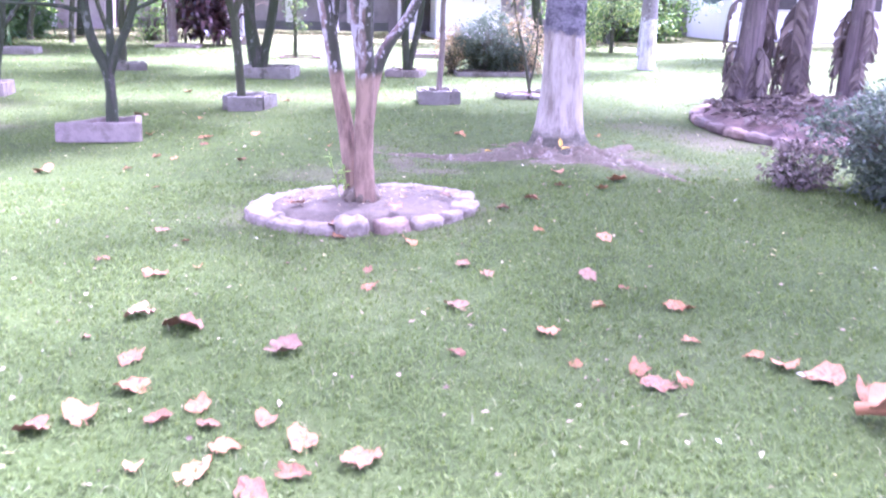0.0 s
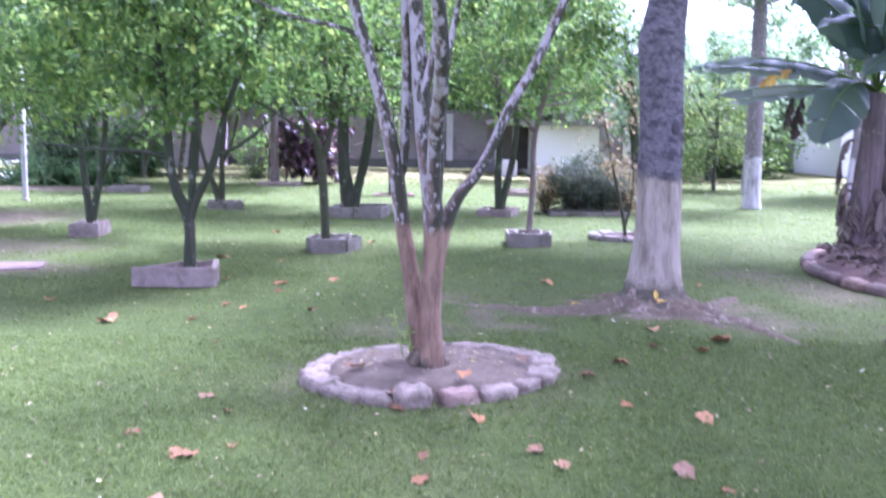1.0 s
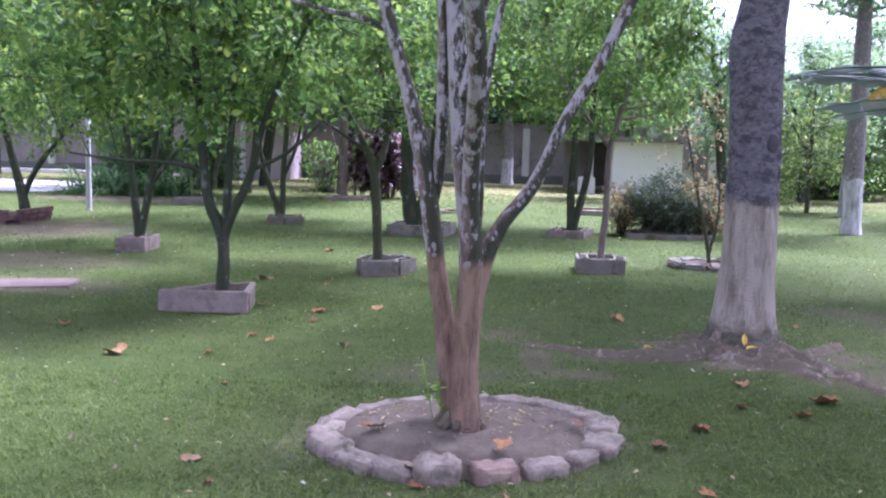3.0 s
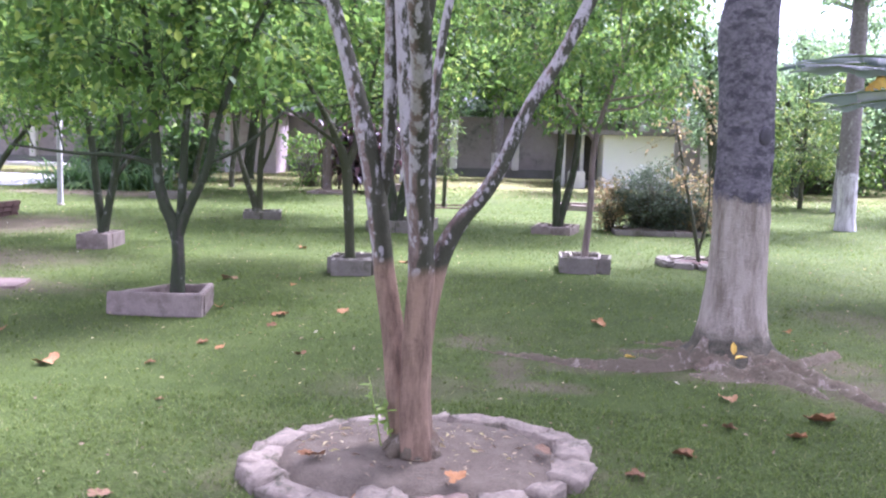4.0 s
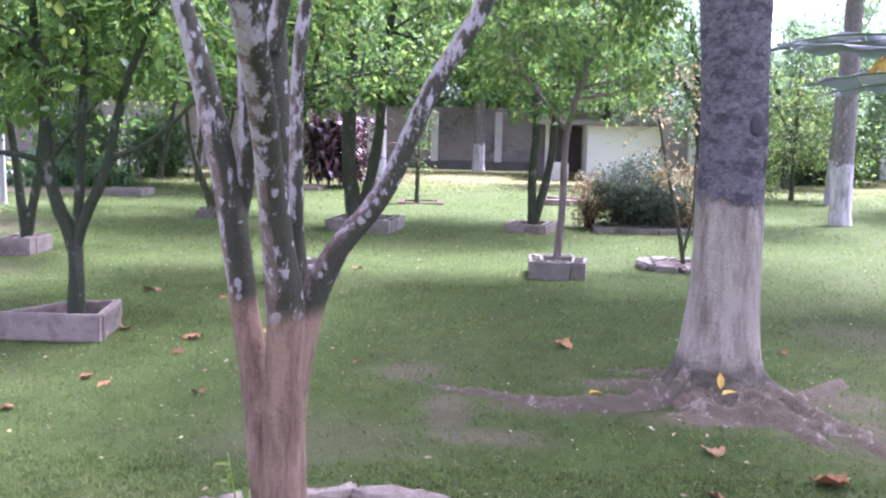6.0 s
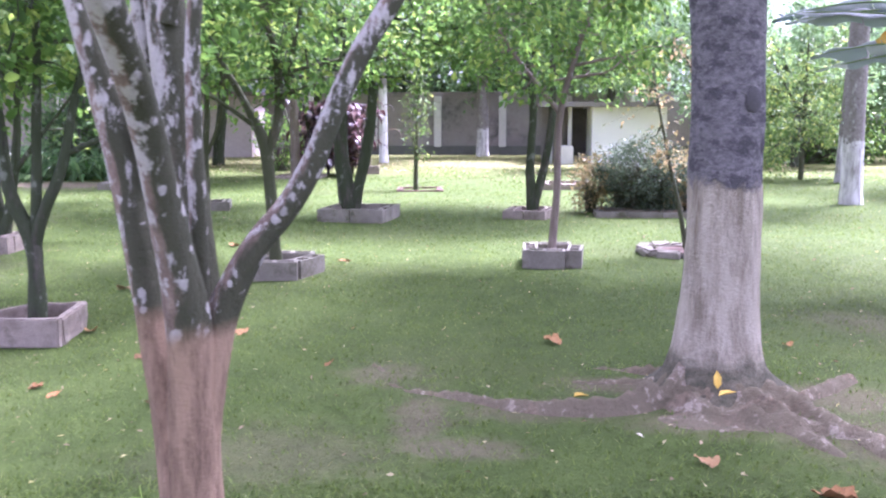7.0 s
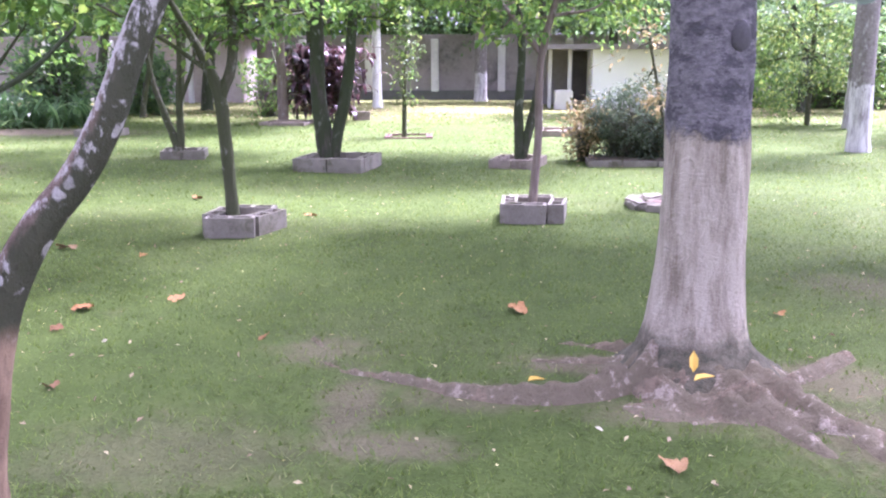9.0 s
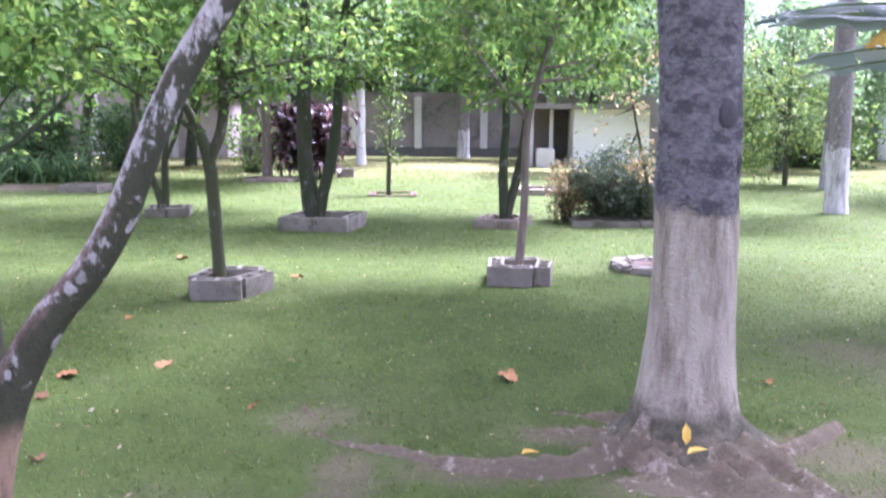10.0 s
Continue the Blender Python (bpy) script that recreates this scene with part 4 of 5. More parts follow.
# ---- the big whitewashed tree with its roots ----
BIG = [[(2.38, 7.78, -0.02, 0.42), (2.38, 7.78, 0.06, 0.285), (2.38, 7.79, 0.16, 0.226), (2.385, 7.79, 0.42, 0.19), (2.385, 7.78, 0.75, 0.184), (2.385, 7.78, 1.03, 0.177), (2.375, 7.78, 1.5, 0.174),
        (2.355, 7.78, 1.95, 0.178), (2.35, 7.78, 2.12, 0.187), (2.37, 7.78, 2.32, 0.165), (2.43, 7.78, 2.8, 0.145), (2.5, 7.78, 4.0, 0.135), (2.5, 7.78, 5.5, 0.115), (2.6, 7.9, 7.2, 0.05)],
       # Limbs above the view, added to carry the shading crown.
       [(2.5, 7.78, 4.2, 0.1), (3.6, 7.9, 5.3, 0.08), (5.4, 8.6, 6.6, 0.05), (7.0, 9.2, 7.4, 0.02)], [(2.5, 7.78, 4.6, 0.09), (3.6, 9.0, 5.8, 0.07), (4.8, 11.0, 7.2, 0.03)],
       [(2.5, 7.78, 4.8, 0.08), (3.2, 7.0, 6.0, 0.06), (4.4, 6.0, 7.2, 0.03)]]
# The crown is unseen: set well right of the trunk to shade the lawn.
big_tree = garden_tree("tall grey tree with whitewashed trunk and spreading surface roots", BIG, ((6.3, 8.9, 7.5), (4.9, 6.5, 2.1)), 31, M_BARK_BIG, M_LEAF, 0.2, 58, 720, 18, 36, 0.07, 5.0,
                       0.6, -0.1, 0.8, name="big_tree", group="")
ROOTS = [  # ridges of the root plate: x, y, height, half width
    [(2.2, 7.66, 0.2, 0.08), (2.06, 7.52, 0.16, 0.075), (1.86, 7.36, 0.12, 0.075), (1.6, 7.33, 0.085, 0.07), (1.37, 7.36, 0.07, 0.055), (1.19, 7.49, 0.05, 0.042), (0.97, 7.57, 0.04, 0.034), (0.8, 7.62, 0.026, 0.028)],
    [(2.12, 7.42, 0.13, 0.07), (2.3, 7.24, 0.12, 0.07), (2.52, 7.16, 0.11, 0.07), (2.72, 7.1, 0.07, 0.06), (2.9, 7.02, 0.04, 0.05)],
    [(2.45, 7.5, 0.15, 0.13), (2.55, 7.2, 0.095, 0.09), (2.6, 7.0, 0.06, 0.07), (2.66, 6.85, 0.02, 0.06)],
    [(2.55, 7.6, 0.15, 0.12), (2.72, 7.32, 0.09, 0.09), (2.81, 7.08, 0.07, 0.08), (2.87, 6.82, 0.05, 0.055), (2.96, 6.5, 0.04, 0.05), (3.07, 6.2, 0.02, 0.04)],
    [(2.25, 7.85, 0.13, 0.08), (2.08, 7.93, 0.075, 0.05), (1.91, 8.0, 0.05, 0.04), (1.8, 8.03, 0.02, 0.03)],
    [(2.2, 7.72, 0.13, 0.08), (1.98, 7.78, 0.055, 0.05), (1.76, 7.76, 0.045, 0.04), (1.66, 7.78, 0.02, 0.03)],
    [(2.72, 7.56, 0.05, 0.05), (2.87, 7.68, 0.075, 0.055), (3.0, 7.82, 0.07, 0.055), (3.12, 7.93, 0.04, 0.05)],
    [(0.78, 7.66, 0.02, 0.025), (0.7, 7.72, 0.03, 0.026), (0.62, 7.8, 0.02, 0.025)], [(0.74, 7.76, 0.02, 0.02), (0.64, 7.98, 0.03, 0.03), (0.58, 8.08, 0.02, 0.03)],
]


def root_plate(parent):
    """The knobbly root plate round the trunk's foot: ridges along the roots that sink into the lawn."""
    gx_, gy_ = np.meshgrid(np.arange(0.45, 3.55, 0.022), np.arange(6.0, 8.25, 0.022))
    h = np.full(gx_.shape, -0.06)
    slim = 0.8
    for line in ROOTS:
        p = smooth_line(line, 2)
        for a, b in zip(p[:-1], p[1:]):
            dx, dy = b[0] - a[0], b[1] - a[1]
            t = np.clip(((gx_ - a[0]) * dx + (gy_ - a[1]) * dy) / max(dx * dx + dy * dy, 1e-9), 0, 1)
            d = np.hypot(gx_ - a[0] - t * dx, gy_ - a[1] - t * dy)
            top, wd = a[2] + t * (b[2] - a[2]), slim * (a[3] + t * (b[3] - a[3]))
            h = np.maximum(h, (0.72 * top + 0.03) * np.exp(-(d / wd) ** 2 * 0.8) - 0.03 - 0.05 * (d > 2.6 * wd))
    d = np.hypot(gx_ - 2.38, (gy_ - 7.7) * 1.15)
    h = np.maximum(h, 0.13 * np.exp(-(d / 0.36) ** 4) - 0.03)
    low = np.hypot((gx_ - 2.4 + 0.3 * (gy_ - 7.25)) / 0.55, (gy_ - 7.25) / 0.22)
    h = np.maximum(h, 0.055 * np.exp(-low ** 3) - 0.035)
    for j in range(gx_.shape[0]):
        for i in range(gx_.shape[1]):
            if h[j, i] > -0.03:
                q = Vector((gx_[j, i], gy_[j, i], 0))
                h[j, i] += (0.42 * max(h[j, i], 0) + 0.01) * (noise.noise(q * 8) + 0.6 * noise.noise(q * 19) + 0.3 * noise.noise(q * 37))
    w_ = gx_.shape[1]
    v = np.stack([gx_, gy_, h], -1).reshape(-1, 3)
    keep = h > -0.045
    f = []
    for j in range(gx_.shape[0] - 1):
        for i in range(w_ - 1):
            if keep[j, i] or keep[j, i + 1] or keep[j + 1, i] or keep[j + 1, i + 1]:
                a = j * w_ + i
                f.append((a, a + 1, a + w_ + 1, a + w_))
    used = np.unique(np.array(f))
    back = np.full(len(v), -1)
    back[used] = np.arange(len(used))
    mesh_of("root_plate", v[used], back[np.array(f)], M_BARK_ROOT, parent, "knobbly pinkish root plate sinking into the lawn")


root_plate(big_tree)
M_KNOT = plain_mat("dark_knot_bark", (0.05, 0.045, 0.045), (0.09, 0.085, 0.085), 9.0, 0.95, 0.006)
for px, py, pz, w_, h_, a in ((2.46, 7.637, 1.45, 0.05, 0.066, 30), (2.515, 7.685, 1.25, 0.03, 0.06, 52)):
    bm = bmesh.new()
    bmesh.ops.create_icosphere(bm, subdivisions=3, radius=1.0)
    for v in bm.verts:
        v.co *= 1 + 0.12 * noise.noise(v.co * 2.5 + Vector((px * 9, pz * 7, 0)))
    bmesh.ops.transform(bm, matrix=pose(px, py, pz, 0, 0, a) @ Matrix.Diagonal((w_, 0.02, h_, 1)), verts=bm.verts)
    part("knot", bm, M_KNOT, big_tree, "dark oval branch scar", True)


# ---- tall trees behind ----
def back_tree(x, y, r, top, crown, radii, seed, bark, leaf, leaf_len=0.26, twigs=150, label="tall leafy tree near the boundary wall", floor=1.75, lean=0.0, per=15, gaps=-0.15, single=False):
    stems = [
        [(x, y, -0.02, r * 1.25), (x, y, 0.3, r * 1.06), (x + lean * 0.3, y, top * 0.3, r), (x + lean * 0.6, y, top * 0.65, r * 0.8), (x + lean, y, top, r * 0.4)],
        [(x + lean * 0.4, y, top * 0.45, r * 0.6), (x + lean * 0.4 - radii[0] * 0.3, y, top * 0.75, r * 0.4), (x - radii[0] * 0.5, y, top, r * 0.2)],
    ]
    return garden_tree(label, stems[:1] if single else stems, (crown, radii), seed, bark, leaf, leaf_len, 14, twigs, per, 9, 0.12, floor, 0.5, gaps, 0.55, name="background_tree", group="trees along the wall", roundness=False, limb_r=0.06)


back_tree(-3.3, 23.3, 0.1, 5.0, (-3.3, 22.7, 4.6), (3.0, 3.0, 2.5), 41, M_BARK_PALE, M_LEAF_DEEP, label="tall tree with a pale brown trunk in a slab bed", twigs=220)
back_tree(-2.0, 29.3, 0.125, 5.8, (-2.0, 29.5, 5.0), (3.2, 2.4, 2.9), 42, M_BARK_LIMED, M_LEAF, 0.26, 220, label="tall tree with a whitewashed trunk before the wall")
back_tree(0.9, 33.6, 0.2, 6.0, (1.0, 33.4, 5.2), (3.4, 1.6, 3.2), 43, M_BARK_WHITE, M_LEAF_DEEP, 0.28, 240)
back_tree(5.2, 33.2, 0.16, 5.0, (5.0, 33.2, 4.3), (3.0, 1.6, 2.4), 44, M_BARK, M_LEAF_HAZED, 0.28, 240, floor=1.5)
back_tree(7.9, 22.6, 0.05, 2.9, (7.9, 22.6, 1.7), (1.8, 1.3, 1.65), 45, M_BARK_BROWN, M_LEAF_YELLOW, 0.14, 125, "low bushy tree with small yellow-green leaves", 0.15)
back_tree(10.2, 32.0, 0.16, 3.6, (10.0, 32.2, 2.6), (2.8, 1.8, 1.8), 46, M_BARK, M_LEAF_HAZED, 0.26, 220, floor=0.6)
back_tree(12.6, 31.0, 0.16, 4.4, (12.6, 31.2, 3.4), (2.4, 2.0, 2.6), 47, M_BARK, M_LEAF_HAZED, 0.26, 220, floor=1.0)
back_tree(18.5, 28.5, 0.18, 6.0, (18.5, 28.5, 5.6), (3.4, 2.6, 3.0), 48, M_BARK, M_LEAF_HAZED, 0.26, 220, floor=3.0)
back_tree(-6.6, 28.0, 0.15, 6.0, (-6.3, 28.2, 5.0), (3.2, 2.4, 3.0), 49, M_BARK, M_LEAF, 0.26, 230, lean=0.7)
back_tree(-8.85, 24.6, 0.16, 5.2, (-8.85, 24.6, 4.3), (2.8, 2.2, 2.5), 50, M_BARK_WHITE, M_LEAF_DEEP, 0.23, 230)
back_tree(-10.6, 30.0, 0.14, 6.0, (-10.3, 30.0, 5.0), (3.4, 2.4, 3.0), 51, M_BARK, M_LEAF, 0.26, 230, lean=1.0)
back_tree(-14.0, 21.6, 0.17, 5.4, (-13.8, 21.6, 4.5), (3.4, 2.4, 3.0), 52, M_BARK, M_LEAF_DEEP, 0.24, 230, floor=1.5)
back_tree(-17.0, 31.0, 0.18, 6.6, (-17.0, 31.0, 5.4), (4.4, 2.8, 3.9), 53, M_BARK, M_LEAF, 0.3, 230)
back_tree(-4.8, 33.6, 0.16, 6.4, (-4.8, 33.4, 5.6), (3.2, 1.5, 3.2), 54, M_BARK, M_LEAF_DEEP, 0.28, 230)
back_tree(-7.2, 25.0, 0.07, 3.8, (-6.6, 24.0, 4.2), (2.6, 2.6, 1.9), 55, M_BARK_BROWN, M_LEAF_YELLOW, 0.18, 220, "thin leaning tree with yellowing leaves", lean=0.8)
back_tree(-5.9, 24.0, 0.065, 3.8, (-5.4, 22.6, 4.2), (2.5, 2.4, 1.9), 56, M_BARK_BROWN, M_LEAF, 0.18, 220, "thin leaning tree beside the low planters", lean=0.4)
back_tree(6.85, 17.3, 0.15, 6.4, (6.7, 17.3, 5.0), (1.7, 1.6, 1.5), 57, M_BARK_WHITE, M_LEAF_DEEP, 0.18, 150, "tall tree with a whitewashed pale trunk on the lawn", 3.4, -0.1, 10, 0.05, True)
back_tree(8.5, 21.8, 0.16, 5.6, (8.6, 21.8, 5.6), (1.6, 1.5, 1.2), 58, M_BARK_WHITE, M_LEAF_DEEP, 0.18, 60, "second whitewashed trunk farther back on the lawn", 4.8, 0.1, 8, 0.05, True)
back_tree(9.9, 19.6, 0.08, 4.4, (10.3, 19.6, 4.5), (1.8, 1.7, 1.7), 59, M_BARK_WHITE, M_LEAF_DEEP, 0.2, 120, "slim pale trunk at the garden edge", 2.0, 0.25)
back_tree(10.6, 20.6, 0.075, 4.4, (11.4, 21.0, 4.0), (2.0, 1.7, 2.1), 60, M_BARK_WHITE, M_LEAF, 0.2, 130, "slim pale trunk at the garden edge", 1.6, 0.3)
back_tree(6.95, 26.5, 0.13, 4.6, (5.5, 26.5, 3.7), (3.0, 1.7, 1.9), 63, M_BARK, M_LEAF_HAZED, 0.2, 260, "tree beside the shed with low leafy boughs", 1.7, -0.6)
back_tree(9.4, 27.4, 0.12, 4.4, (9.2, 27.4, 2.7), (2.5, 1.8, 2.1), 64, M_BARK, M_LEAF_HAZED, 0.2, 260, "dark leafy tree at the lawn's far edge", 0.6)
for k in range(9):
    bx_ = -25 + k * 3.7
    back_tree(bx_, 38.5 + 1.5 * (k % 2), 0.22, 8.0, (bx_ + 0.5, 38.6 + 1.5 * (k % 2), 5.8), (3.3, 2.0, 4.4), 90 + k, M_BARK, M_LEAF_DEEP if k % 2 else M_LEAF, 0.34, 230, "tall leafy tree behind the boundary wall", 1.5, 0.0, 15, -0.3)


# ---- shrubs ----
def shrub(x, y, rx, ry, rz, zc, n, size, leaf, label, seed, floor=0.03, name="shrub"):
    """A bush: many thin stems from the ground, with leaves in clumps out to an uneven outline."""
    rng = np.random.default_rng(seed)
    t = thing(name, (x, y, 0), label, "shrub", "shrubs")
    stems = Tubes(rng)
    at, way = [], []
    for k in range(n):
        d = rng.normal(size=3)
        d /= np.linalg.norm(d)
        bulge = 1 + 0.28 * noise.noise(Vector(d * 1.7 + seed))
        q = np.array([x, y, zc]) + d * (rx, ry, rz) * bulge * (0.35 + 0.65 * rng.random() ** 0.45)
        if q[2] < floor:
            q[2] = floor + rng.random() * 0.12
        foot = np.array([x + rng.normal(0, rx * 0.16), y + rng.normal(0, ry * 0.16), 0])
        mid = foot * 0.45 + q * 0.55 + (0, 0, 0.1 * rz)
        stems.add([(*foot, 0.010), (*mid, 0.006), (*q, 0.002)], 3)
        m = 12
        at.append(q + rng.normal(0, size * 0.9, (m, 3)))
        way.append(d * 0.5 + rng.normal(0, 0.6, (m, 3)) + (0, 0, 0.15))
    tagged(stems.make("twigwork", M_BARK_BROWN, t), kind="stuff")
    at = np.vstack(at)
    at[:, 2] = np.maximum(at[:, 2], 0.02)
    v, f = leaf_arrays(at, np.vstack(way), size * rng.uniform(0.6, 1.3, len(at)), rng, 0.5, 0.1, 0.2)
    v[:, 2] = np.maximum(v[:, 2], 0.005)
    fast_mesh("foliage", v, f, leaf, t)
    return t


shrub(3.35, 15.85, 0.7, 0.55, 0.6, 0.48, 560, 0.055, M_LEAF_DUSK, "rounded dark green bush inside low blocks", 61)
shrub(4.0, 16.0, 0.42, 0.42, 0.5, 0.42, 170, 0.07, M_LEAF_TAN, "yellowing bush beside a dark round bush", 62)
shrub(2.65, 15.95, 0.25, 0.3, 0.4, 0.45, 80, 0.07, M_LEAF_TAN, "small yellow-leaved bush inside low blocks", 63)
shrub(4.5, 5.5, 0.8, 0.8, 0.5, 0.42, 800, 0.052, M_LEAF_DUSK, "dense dark green shrub at the lawn's edge", 64)
shrub(3.8, 6.15, 0.24, 0.24, 0.17, 0.15, 70, 0.055, M_BANANA_DRY, "low dull brown shrub beside a dark green one", 65)
shrub(-4.2, 25.5, 0.75, 0.7, 0.75, 0.75, 70, 0.12, M_LEAF, "leafy bush with thin stems before the wall", 66)
shrub(-8.9, 24.0, 0.95, 0.8, 1.0, 0.85, 240, 0.15, M_LEAF_DEEP, "tall dark hedge beside the driveway", 67, name="hedge")
shrub(-7.9, 26.5, 0.9, 0.9, 0.9, 0.75, 180, 0.17, M_LEAF_DEEP, "dark hedge behind the strap-leaved bed", 68, name="hedge")
shrub(10.5, 29.5, 2.4, 1.3, 0.9, 0.75, 260, 0.18, M_LEAF, "low green thicket before the wall", 69, name="hedge")
for k in range(13):
    shrub(-24 + k * 3.3, 37.0, 2.3, 0.8, 2.1, 2.6, 330, 0.2, M_LEAF_DEEP if k % 3 else M_LEAF, "tall hedge growing behind the boundary wall", 110 + k, name="hedge")


def strap_plant(x, y, n, length, width, leaf, label, seed, rise=1.1, trunk=0.0, name="strap_plant", arch=0.9, spread=0.18):
    """Long arching strap leaves from one crown, each a folded ribbon."""
    rng = np.random.default_rng(seed)
    t = thing(name, (x, y, 0), label, "plant")
    v, f = [], []
    for k in range(n):
        a, ln = rng.uniform(0, 2 * math.pi), length * rng.uniform(0.65, 1.15)
        ox, oy = x + rng.normal(0, spread), y + rng.normal(0, spread)
        oz = trunk * rng.uniform(0.12, 1.0) if trunk else 0.0
        el = rng.uniform(0.35, 1.35) * rise
        d = np.array([math.cos(a), math.sin(a), 0])
        s = np.array([-math.sin(a), math.cos(a), 0])
        q, start = np.array([ox, oy, oz]), len(v)
        for i in range(7):
            w_ = width * math.sin(math.pi * min(0.96, 0.12 + i / 6 * 0.88)) * 0.5
            up = np.array([0, 0, 0.25 * w_])
            v += [q - s * w_ + up, q, q + s * w_ + up]
            q = q + (d * math.cos(el) + np.array([0, 0, math.sin(el)])) * ln / 6
            q[2] = max(q[2], 0.01)
            el -= arch * 0.45 * (0.6 + 0.15 * i)
        for i in range(6):
            b = start + i * 3
            for c in (0, 1):
                f.append((b + c, b + c + 1, b + c + 4))
                f.append((b + c, b + c + 4, b + c + 3))
    fast_mesh("leaves", v, f, leaf, t)
    if trunk:
        for k in range(4):
            tube = Tubes(rng)
            ox, oy = x + rng.normal(0, spread), y + rng.normal(0, spread)
            tube.add([(ox, oy, -0.02, 0.035), (ox + 0.03, oy, trunk * 0.5, 0.03), (ox + rng.normal(0, 0.08), oy, trunk, 0.025)], 6, 0.1)
            tube.make("stalk", M_BARK_BROWN, t)
    return t


strap_plant(-2.75, 23.9, 280, 0.6, 0.13, M_CORDYLINE, "dark red cordyline clump with pink-edged strap leaves", 71, 0.75, 1.65, "cordyline", 1.1, 0.33)
strap_plant(-2.25, 23.8, 240, 0.58, 0.13, M_CORDYLINE, "dark red cordyline clump beside a tree trunk", 72, 0.75, 1.6, "cordyline", 1.1, 0.33)
for k, (px, py) in enumerate(((-8.6, 21.8), (-8.0, 22.1), (-7.4, 22.4), (-9.2, 22.0))):
    strap_plant(px, py, 90, 1.05, 0.06, M_LEAF_DEEP, "clump of long green strap leaves in a bed", 75 + k, 1.15, 0.0, "strap_plant", 0.75, 0.25)

# lamp pole
pole = thing("garden_pole", (-7.0, 17.3, 0), "slender dull white pole standing in the lawn", "pole")
tube = Tubes(np.random.default_rng(5))
tube.add([(-7.0, 17.3, -0.02, 0.05), (-6.99, 17.3, 1.2, 0.048), (-6.97, 17.3, 2.7, 0.046)], 10, 0.02)
tube.make("shaft", M_POLE, pole)
tube = Tubes(np.random.default_rng(6))
tube.add([(-7.0, 17.3, -0.02, 0.075), (-7.0, 17.3, 0.03, 0.07), (-7.0, 17.3, 0.04, 0.052)], 10)
tube.make("foot", M_CONCRETE, pole)


# ---- banana bed ----
bed = thing("banana_bed", (6.4, 9.0, 0), "raised bed of dark mulch with a pale stone kerb", "flower bed")
soil_disc(bed, 6.4, 9.0, 1.92, 2.25, 0.12, M_MULCH, 14, 0.12)
for k in range(17):
    a = radians(105 + k * 9.5)
    px, py = 6.4 + math.cos(a) * 1.92, 9.0 + math.sin(a) * 2.25
    tangent = math.degrees(math.atan2(2.25 * math.cos(a), -1.92 * math.sin(a)))
    part("kerb_stone", box((0.36, 0.14, 0.1), (px, py, -0.02), tangent + 4 * math.sin(k * 1.9), 0.02, 0.026, 2, k + 70), M_BRICK_OLD if k % 3 else M_STONE_RED, bed, "", True)


def ribbon_leaf(base, way, length, width, droop, seed, mat, parent, name, sag=0.35, tears=0.25, roll=0.0, stalk=0.06):
    """A banana leaf: a bare stalk that becomes an arching midrib, with two blades torn into strips that hang each their own way."""
    rng = np.random.default_rng(seed)
    d = np.array(way, float)
    d /= np.linalg.norm(d)
    q = np.array(base, float)
    n = 40
    side0 = np.cross(d, (0, 0, 1.0))
    side0 /= np.linalg.norm(side0)
    rib, across, lift, half = [], [], [], []
    for i in range(n + 1):
        t = i / n
        rib.append((*q, 0.024 * (1 - 0.85 * t)))
        up = np.cross(side0, d)
        across.append(side0 * math.cos(roll) + up * math.sin(roll))
        lift.append(up)
        u = max(0.0, (t - stalk) / (1 - stalk))
        half.append(width * 0.5 * math.sin(math.pi * (0.04 + 0.95 * u ** 0.8)) ** 0.6 if t >= stalk else 0.0)
        d = d + np.array([0, 0, -droop / n])
        d /= np.linalg.norm(d)
        q = q + d * length / n
    v, f = [], []
    first = int(stalk * n) + 1
    for sd in (-1, 1):
        i = first
        while i < n:
            run = min(n - i, int(rng.integers(2, 5 + int(10 * (1 - min(tears, 0.9))))))
            hang = sag * (1 + tears * rng.uniform(-0.6, 2.2))
            short = 1 - tears * 0.35 * rng.random()
            mid = i + run / 2
            start = len(v)
            for k in range(i, i + run + 1):
                p = np.array(rib[k][:3])
                along = np.array(rib[min(k + 1, n)][:3]) - np.array(rib[max(k - 1, 0)][:3])
                for g in (0.0, 0.35, 0.7, 1.0):
                    w_ = half[k] * g * (short if g == 1 else 1)
                    wave = 0.018 * g * math.sin(k * 0.9 + sd)
                    v.append(p + across[k] * sd * w_ + lift[k] * (0.10 * g * (1 - g) * half[k] + wave) + np.array([0, 0, -hang * g ** 1.7 * half[k]]) + along * (0.3 + 0.12 * g) * (mid - k) / max(run, 1) * tears * g)
            for k in range(run):
                for c in range(3):
                    a = start + k * 4 + c
                    f += [(a, a + 1, a + 5), (a, a + 5, a + 4)]
            i += run
    leaf = fast_mesh(name, v, f, mat, parent)
    leaf.data.polygons.foreach_set("use_smooth", [True] * len(leaf.data.polygons))
    tube = Tubes(rng)
    tube.add(rib, 5)
    tube.make("midrib", M_LEAF_YELLOW if mat in (M_BANANA, M_BANANA_GLARE) else mat, leaf)
    return leaf


